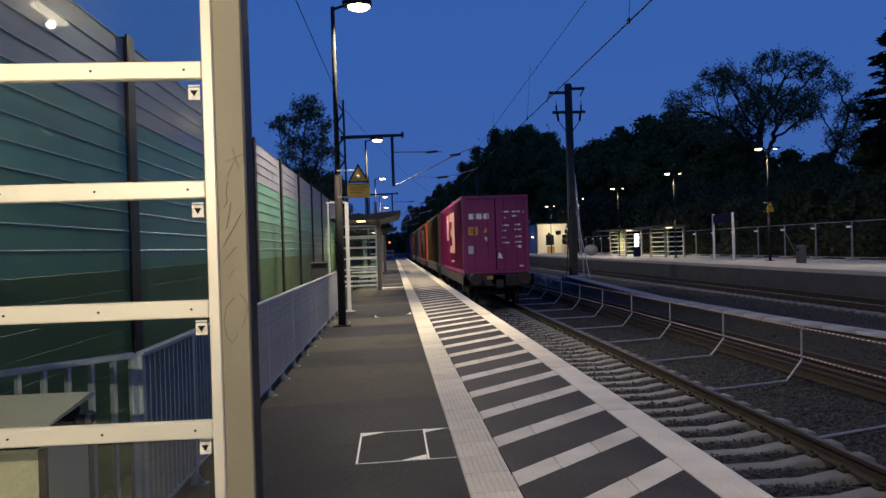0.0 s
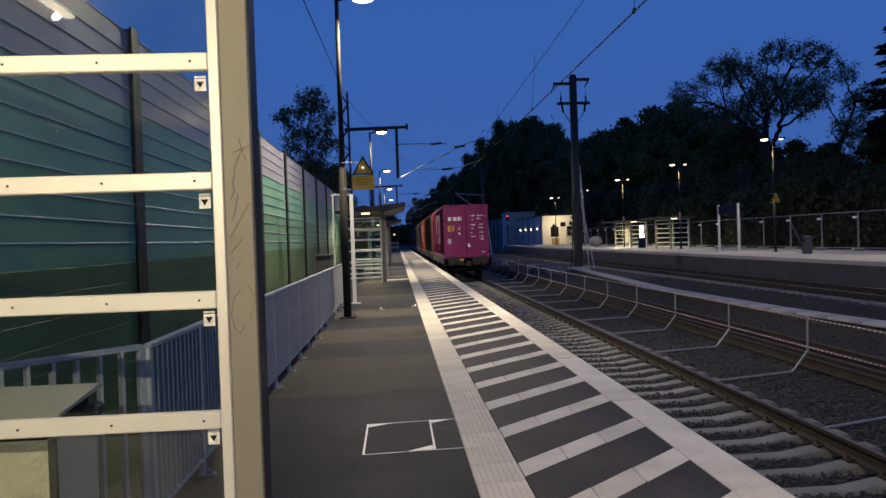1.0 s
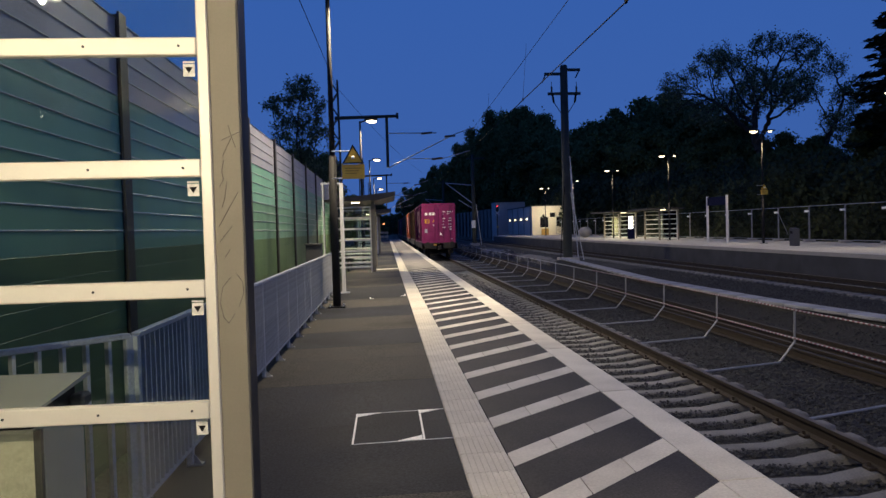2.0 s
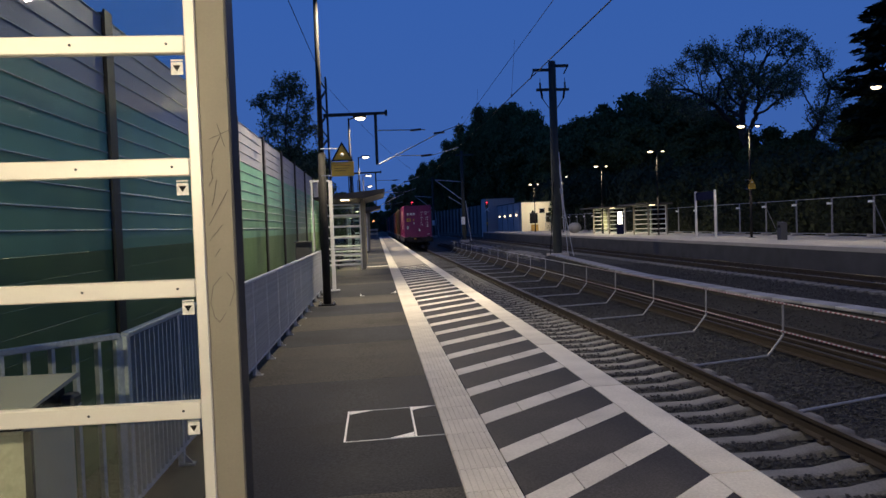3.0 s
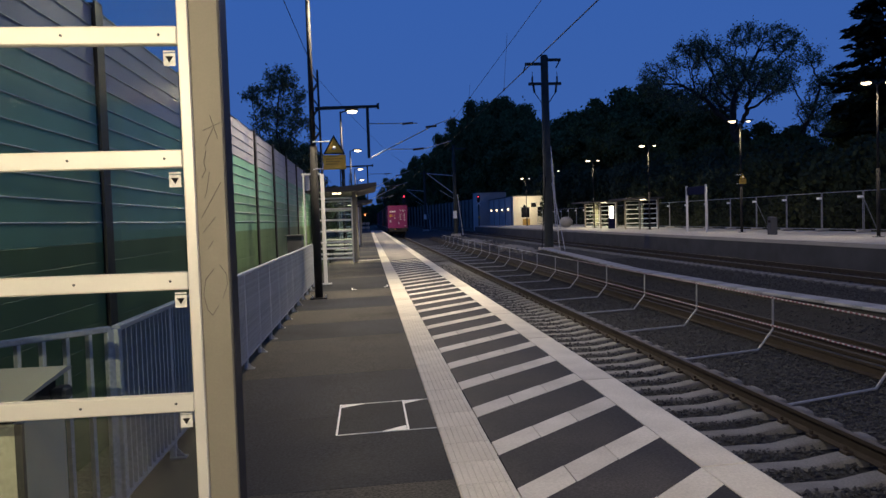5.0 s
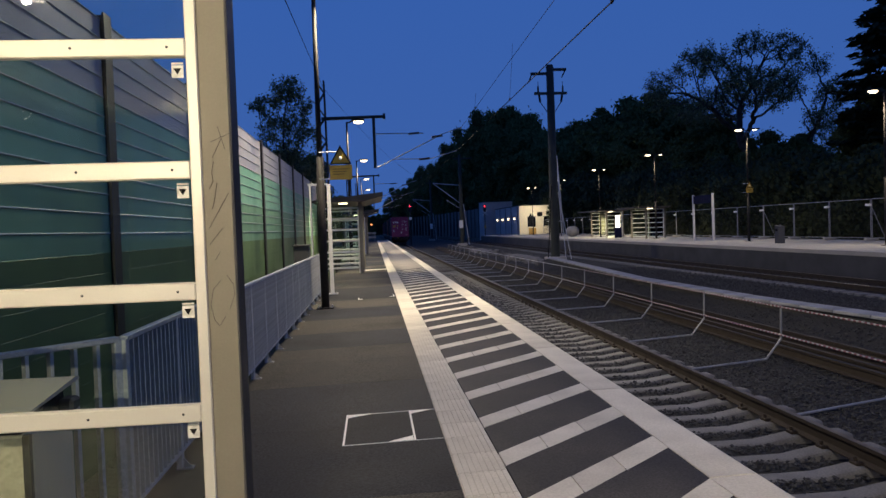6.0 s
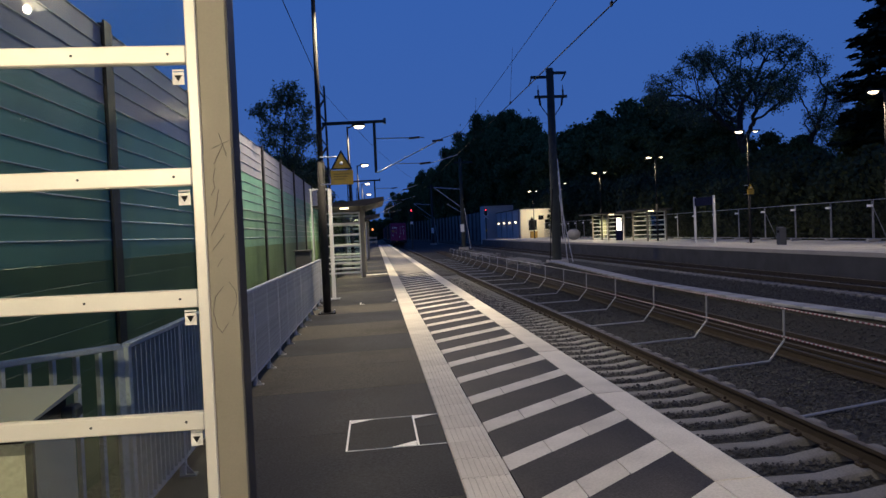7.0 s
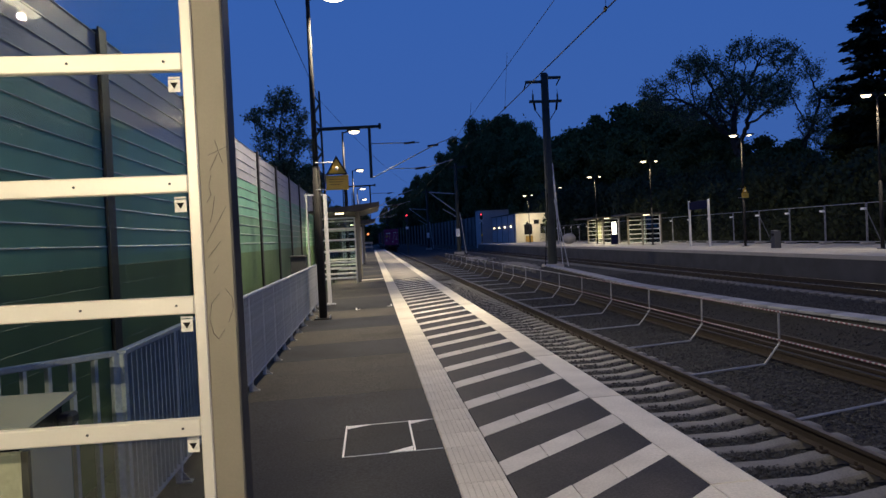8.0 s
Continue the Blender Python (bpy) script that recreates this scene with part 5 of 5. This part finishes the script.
def grown_tree(seed, lobes, fork, step, points, leaf_n, leaf_s, spread, tip=0.018, lean=0.0, power=2.35, clumps=0):
    """A crown of lobes (x, y, z, rx, rz); limbs grow from the fork into the space of the lobes."""
    rng = np.random.default_rng(seed)
    L = np.array(lobes, float)
    vol = L[:, 3] ** 2 * L[:, 4]
    pick = rng.choice(len(L), points, p=vol / vol.sum())
    d = rng.normal(size=(points, 3))
    d /= np.linalg.norm(d, axis=1)[:, None]
    d *= rng.random((points, 1)) ** 0.4
    A = L[pick, :3] + d * np.stack([L[pick, 3], L[pick, 3], L[pick, 4]], 1)
    pos, par = [np.array([lean * k / 8, 0.0, fork * k / 8]) for k in range(9)], [-1] + list(range(8))
    P = np.array(pos)
    D = np.linalg.norm(A[:, None] - P[None], axis=2)
    near, dist = D.argmin(1), D.min(1)
    alive = np.ones(points, bool)
    for _ in range(170):
        idx = np.nonzero(alive)[0]
        if not len(idx):
            break
        v = A[idx] - P[near[idx]]
        v /= np.linalg.norm(v, axis=1)[:, None] + 1e-9
        acc = np.zeros((len(P), 3))
        np.add.at(acc, near[idx], v)
        grow = np.nonzero(np.linalg.norm(acc, axis=1) > 0.05)[0]
        if not len(grow):
            break
        dirs = acc[grow] / np.linalg.norm(acc[grow], axis=1)[:, None] + rng.normal(size=(len(grow), 3)) * 0.22
        dirs /= np.linalg.norm(dirs, axis=1)[:, None]
        new_p = P[grow] + dirs * step
        base = len(P)
        P = np.concatenate([P, new_p])
        par += grow.tolist()
        D = np.linalg.norm(A[idx][:, None] - new_p[None], axis=2)
        j, dm = D.argmin(1), D.min(1)
        better = dm < dist[idx]
        near[idx[better]], dist[idx[better]] = base + j[better], dm[better]
        alive[idx[dist[idx] < step * 1.3]] = False
        if len(P) > 7000:
            break
    n = len(P)
    kids = np.zeros(n, int)
    area = np.zeros(n)
    for i in range(n - 1, 0, -1):
        if not kids[i]:
            area[i] = tip ** power
        kids[par[i]] += 1
        area[par[i]] += area[i]
    rad = np.maximum(area, tip ** power) ** (1 / power)
    segs = [(Vector(P[par[i]]), Vector(P[i]), min(rad[par[i]], rad[i] * 1.5), rad[i]) for i in range(1, n)]
    wood = limbs_mesh("trunk", tapered(segs), M_BARK)
    thin = np.nonzero(rad < tip * 2.2)[0]
    if clumps:
        thin = rng.choice(thin, min(clumps, len(thin)), replace=False)
    c = P[rng.choice(thin, leaf_n)] + rng.normal(size=(leaf_n, 3)) * spread
    crown = leaf_mesh("crown", c, leaf_s * rng.uniform(0.6, 1.3, leaf_n), rng, M_YOUNG)
    return wood, crown


def dense_tree(seed, height, leaf_n, leaf_s):
    """A closed crown of many rounded leaf masses on a short trunk."""
    rng = np.random.default_rng(seed)
    lobes, segs = [], [(Vector((0, 0, 0)), Vector((0, 0, height * 0.45)), 0.34, 0.22)]
    for k in range(46):
        z = rng.uniform(0.16, 0.93) ** 0.8 * height
        f = z / height
        wide = height * 0.31 * (1 - max(0, (f - 0.45) / 0.55) ** 2.2) ** 0.5 * min(1, 0.6 + f)
        a, q = rng.uniform(0, 6.283), rng.random() ** 0.5
        r = rng.uniform(0.055, 0.105) * height
        c = np.array([math.cos(a) * wide * q, math.sin(a) * wide * q, z])
        lobes.append((*c, r))
        segs.append((Vector((0, 0, min(z * 0.6, height * 0.45))), Vector(c), 0.09, 0.03))
    L = np.array(lobes)
    pick = rng.choice(len(L), leaf_n, p=L[:, 3] ** 2 / (L[:, 3] ** 2).sum())
    d = rng.normal(size=(leaf_n, 3))
    d /= np.linalg.norm(d, axis=1)[:, None]
    d *= (1 - 0.32 * rng.random((leaf_n, 1)) ** 1.6) * (1 + 0.22 * rng.normal(size=(leaf_n, 1)) * (rng.random((leaf_n, 1)) < 0.35))
    c = L[pick, :3] + d * L[pick, 3:4] * np.array([1.1, 1.1, 0.8])
    inner = leaf_n // 9
    size = leaf_s * rng.uniform(0.6, 1.3, leaf_n)
    c[:inner] = L[pick[:inner], :3] + d[:inner] * L[pick[:inner], 3:4] * 0.45
    size[:inner] = leaf_s * 3.4
    return limbs_mesh("trunk", tapered(segs), M_BARK), leaf_mesh("crown", c, size, rng, M_LEAF)


def conifer_tree(seed, height):
    """Whorls of drooping boughs that carry flat needle sprays; uneven, with a bare leader."""
    rng = random.Random(seed)
    segs = [(Vector((0, 0, height * k / 10)), Vector((0, 0, height * (k + 1) / 10)), 0.36 * (1 - k / 10.6), 0.36 * (1 - (k + 1) / 10.6)) for k in range(10)]
    vs, fs = [], []
    z = 2.0
    while z < height * 0.97:
        f = z / height
        reach = 4.7 * min(1.0, 0.42 + f * 0.95) * max(0.10, 1 - max(0, f - 0.50) / 0.52) ** 0.8
        for k in range(rng.choice((5, 6, 7, 8))):
            a = rng.uniform(0, 6.283)
            length = reach * rng.uniform(0.55, 1.12) * (0.55 if rng.random() < 0.16 else 1)
            p, up = Vector((0, 0, z)), rng.uniform(-0.12, 0.22)
            n = max(3, int(length / 0.32))
            for i in range(n):
                t = i / n
                d = Vector((math.cos(a), math.sin(a), up - 0.55 * t + 0.65 * t * t)).normalized()
                q = p + d * (length / n)
                segs.append((p.copy(), q.copy(), 0.05 * (1 - t) + 0.012, 0.05 * (1 - t) + 0.008))
                if t > 0.12:
                    side = Vector((-math.sin(a), math.cos(a), 0))
                    for j in range(7):
                        w = (1 - 0.5 * t) * rng.uniform(-0.75, 0.75)
                        c = q + side * w + Vector((0, 0, -abs(w) * 0.25 + rng.uniform(-0.22, 0.06)))
                        u = (d * rng.uniform(0.3, 1) + side * w + Vector((0, 0, rng.uniform(-0.5, 0.1)))).normalized() * rng.uniform(0.26, 0.48)
                        v = u.cross(Vector((rng.uniform(-0.6, 0.6), rng.uniform(-0.6, 0.6), 1))).normalized() * rng.uniform(0.13, 0.23)
                        o = len(vs)
                        vs += [tuple(c - u), tuple(c + v), tuple(c + u), tuple(c - v)]
                        fs.append((o, o + 1, o + 2, o + 3))
                p = q
        z += rng.uniform(0.24, 0.44) * (1.6 if f > 0.8 else 1)
    return limbs_mesh("trunk", tapered(segs), M_BARK), limbs_mesh("crown", (vs, fs), M_NEEDLE)


def tree(at, meshes, label, group):
    t = thing("tree", label, "tree", group, at=at)
    piece("trunk", meshes[0], t)
    piece("crown", meshes[1], t)
    return t


OAK_LOBES = [(-9.2, 0, 15.4, 2.2, 1.6), (-8.4, 2, 17.4, 2.2, 1.4), (-5.8, -1, 18.8, 2.5, 1.8), (-5.5, 1, 15.2, 2.5, 1.6), (-2.8, 2, 20.2, 2.4, 1.7), (-2.5, -3, 16.8, 2.5, 1.9),
             (0.8, 0, 21.0, 2.4, 1.5), (0.8, 2, 17.6, 2.6, 1.9), (4.2, -1, 20.4, 2.5, 1.6), (5.0, 2, 17.0, 2.6, 1.9), (7.4, 0, 18.8, 2.3, 1.6), (8.8, -2, 15.6, 2.3, 1.8),
             (9.8, 1, 12.2, 2.3, 1.6), (6.6, -3, 12.8, 2.3, 1.5), (9.6, -1, 9.2, 2.3, 1.4), (-7.6, -3, 13.2, 2.1, 1.1), (0, 5, 15.5, 3.2, 2.4), (0, -5, 15.2, 3.2, 2.3), (7.4, 1, 7.6, 2.0, 1.1)]
BIG = grown_tree(11, OAK_LOBES, 3.6, 0.40, 3300, 36000, 0.11, 0.25, tip=0.027, power=2.2, clumps=2800)
SLIM_LOBES = [(0.2, 0, 11.0, 1.1, 0.9), (-1.2, 0.3, 10.3, 1.0, 0.6), (1.0, 0, 10.2, 0.8, 0.8), (0.0, 0.5, 9.2, 1.2, 0.7), (-0.9, -0.4, 8.6, 0.9, 0.5), (1.2, 0.2, 8.6, 0.9, 0.5),
              (0.1, 0, 7.5, 1.2, 0.7), (-1.0, 0.3, 6.6, 1.2, 0.8), (1.0, 0, 6.3, 1.2, 0.8), (0, 0, 5.2, 1.5, 0.9)]
SPARSE = grown_tree(51, SLIM_LOBES, 3.4, 0.24, 1000, 13000, 0.08, 0.15, tip=0.014, clumps=700)
DENSE = [dense_tree(21 + i, 15.0, 15000, 0.20) for i in range(3)]
CONIFER = conifer_tree(41, 20.0)


def bush_mesh(seed, n):
    rng = random.Random(seed)
    lumps = [(rng.uniform(-4, 4), rng.uniform(-2, 2), rng.uniform(0.8, 4.2), rng.uniform(1.2, 2.2)) for _ in range(16)]
    vs, fs = [], []
    for _ in range(n):
        x, y, z, r = rng.choice(lumps)
        d = Vector((rng.gauss(0, 1), rng.gauss(0, 1), rng.gauss(0, 1))).normalized() * r * rng.uniform(0.5, 1.0) ** 0.5
        c = Vector((x, y, max(z, 0.1))) + d
        if c.z < 0.05:
            continue
        u = Vector((rng.uniform(-1, 1), rng.uniform(-1, 1), rng.uniform(-1, 1))).normalized()
        w = u.orthogonal().normalized()
        s = 0.2 * rng.uniform(0.6, 1.3)
        o = len(vs)
        vs += [c - u * s, c + w * s * 0.55, c + u * s, c - w * s * 0.55]
        fs.append((o, o + 1, o + 2, o + 3))
    lf = bpy.data.meshes.new("foliage")
    lf.from_pydata([tuple(v) for v in vs], [], fs)
    lf.materials.append(M_IVY)
    b = bm_new()
    for x, y, z, r in lumps:
        tube(b, (x * 0.4, y * 0.4, 0), (x, y, z), 0.07, 0.03, 5)
    return mesh_of("stems", b, M_BARK), lf


BUSH = [bush_mesh(5, 9000), bush_mesh(6, 9000)]


def bush(at, meshes, sc):
    t = thing("bush", "dark dense shrub at the edge of the wood", "bush", "bushes", at=at)
    piece("stems", meshes[0], t)
    piece("foliage", meshes[1], t)
    t.scale = sc


tree(pose(40.2, 76.0, -1.1), BIG, "large spreading tree with open young foliage", "trees")
tree(pose(37.3, 50.0, -1.1, 0, 0, 200), CONIFER, "tall dark conifer with drooping boughs at the edge of the wood", "trees")
tree(pose(42.5, 48.5, -1.1, 0, 0, 120), CONIFER, "tall dark conifer with drooping boughs at the edge of the wood", "trees")

for x, y, s in ((42.5, 60.0, 0.42), (47.0, 64.0, 0.55), (39.5, 55.0, 0.6), (36.5, 45.5, 0.6), (37.0, 51.0, 0.72), (42.0, 53.0, 0.66)):
    tree(pose(x, y, -1.1, 0, 0, x * 37), DENSE[int(y) % 3], "dark leafy tree in the wood behind the railway", "trees").scale = (s, s, s)

# the wood beyond the opposite platform follows the line as it bends away: side, distance, height
rt = random.Random(77)


def wood_at(u):
    """Place and height of the wood's edge; u runs from the near end (0) to the far end (1)."""
    keys = [(0.0, 42, 64, 8.5), (0.08, 41, 74, 12.0), (0.17, 38, 84, 15.3), (0.30, 36, 96, 20.3), (0.42, 35, 112, 21.4), (0.54, 35, 138, 21.0), (0.66, 33, 176, 30.0), (0.72, 31, 196, 33.4), (0.80, 29, 220, 35.5),
            (0.88, 24, 256, 31.0), (0.96, 15, 310, 27.0), (1.0, 8, 380, 24.0)]
    for a, b in zip(keys, keys[1:]):
        if u <= b[0]:
            k = (u - a[0]) / (b[0] - a[0])
            return [a[i] + (b[i] - a[i]) * k for i in (1, 2, 3)]
    return keys[-1][1:]


for i in range(34):
    x, y, h = wood_at(i / 33)
    for row in range(2):
        hh = h * rt.uniform(0.9, 1.06) * (1.0 if row else 0.82)
        t = tree(pose(x + row * 4 + rt.uniform(-1, 1), y + row * 3 + rt.uniform(-2, 2), -1.1, 0, 0, rt.uniform(0, 360)), DENSE[(i + row) % 3], "dark leafy tree in the wood behind the railway", "trees")
        k = hh / 15.0
        w = k * (0.95 if i < 21 else 0.6)
        t.scale = (w, w, k)
for i in range(46):
    x, y, h = wood_at(i / 45)
    if y > 132:
        x += 8
    bush(pose(x - 2.5 + rt.uniform(-1, 1), y + rt.uniform(-2, 2), -1.1, 0, 0, 60 + rt.uniform(-30, 30)), BUSH[i % 2], (1.1 + y / 250, 1.1, 1.0 + y / 160))
for i in range(9):
    bush(pose(30.5 + rt.uniform(-0.6, 0.6), 18 + i * 7.0, -1.1, 0, 0, 90 + rt.uniform(-20, 20)), BUSH[i % 2], (1.0, 1.0, 1.15))
for i in range(16):
    k = rt.uniform(0.62, 0.82)
    t = tree(pose(-44 + i * 6 + rt.uniform(-1, 1), 410 + rt.uniform(-12, 12), -1.1, 0, 0, rt.uniform(0, 360)), DENSE[i % 3], "dark leafy tree closing off the far end of the line", "trees")
    t.scale = (k, k, k)
    bush(pose(-44 + i * 6, 398, -1.1, 0, 0, rt.uniform(-20, 20)), BUSH[i % 2], (1.2, 1.0, 1.6))
t = tree(pose(-5.0, 45, -1.1), SPARSE, "slender tree with thin foliage behind the noise wall", "trees")
t.scale = (1.0, 1.0, 1.0)
for i, (x, y, s) in enumerate(((-8.3, 47, 0.56), (-5.6, 52, 0.56), (-6.0, 62, 0.62), (-7.6, 72, 0.55), (-6.4, 86, 0.5), (-4.2, 100, 0.5), (-4, 122, 0.55), (-3.4, 150, 0.6), (-3, 185, 0.7), (-3, 240, 0.8))):
    t = tree(pose(x, y, -1.1, 0, 0, i * 71), DENSE[i % 3], "dark leafy tree behind the noise wall", "trees")
    t.scale = (s, s, s)


def motions():
    for ob, m in MOVING:
        walk(ob, [(i * 0.2, pose(0, 26.8 + 13.42 * i * 0.2, 0) @ m) for i in range(41)])
    for ws in WHEELS:
        home = ws.matrix_basis.copy()
        walk(ws, [(i / 30, home @ pose(0, 0, 0, -math.degrees(13.42 * i / 30 / 0.46))) for i in range(241)])


motions()
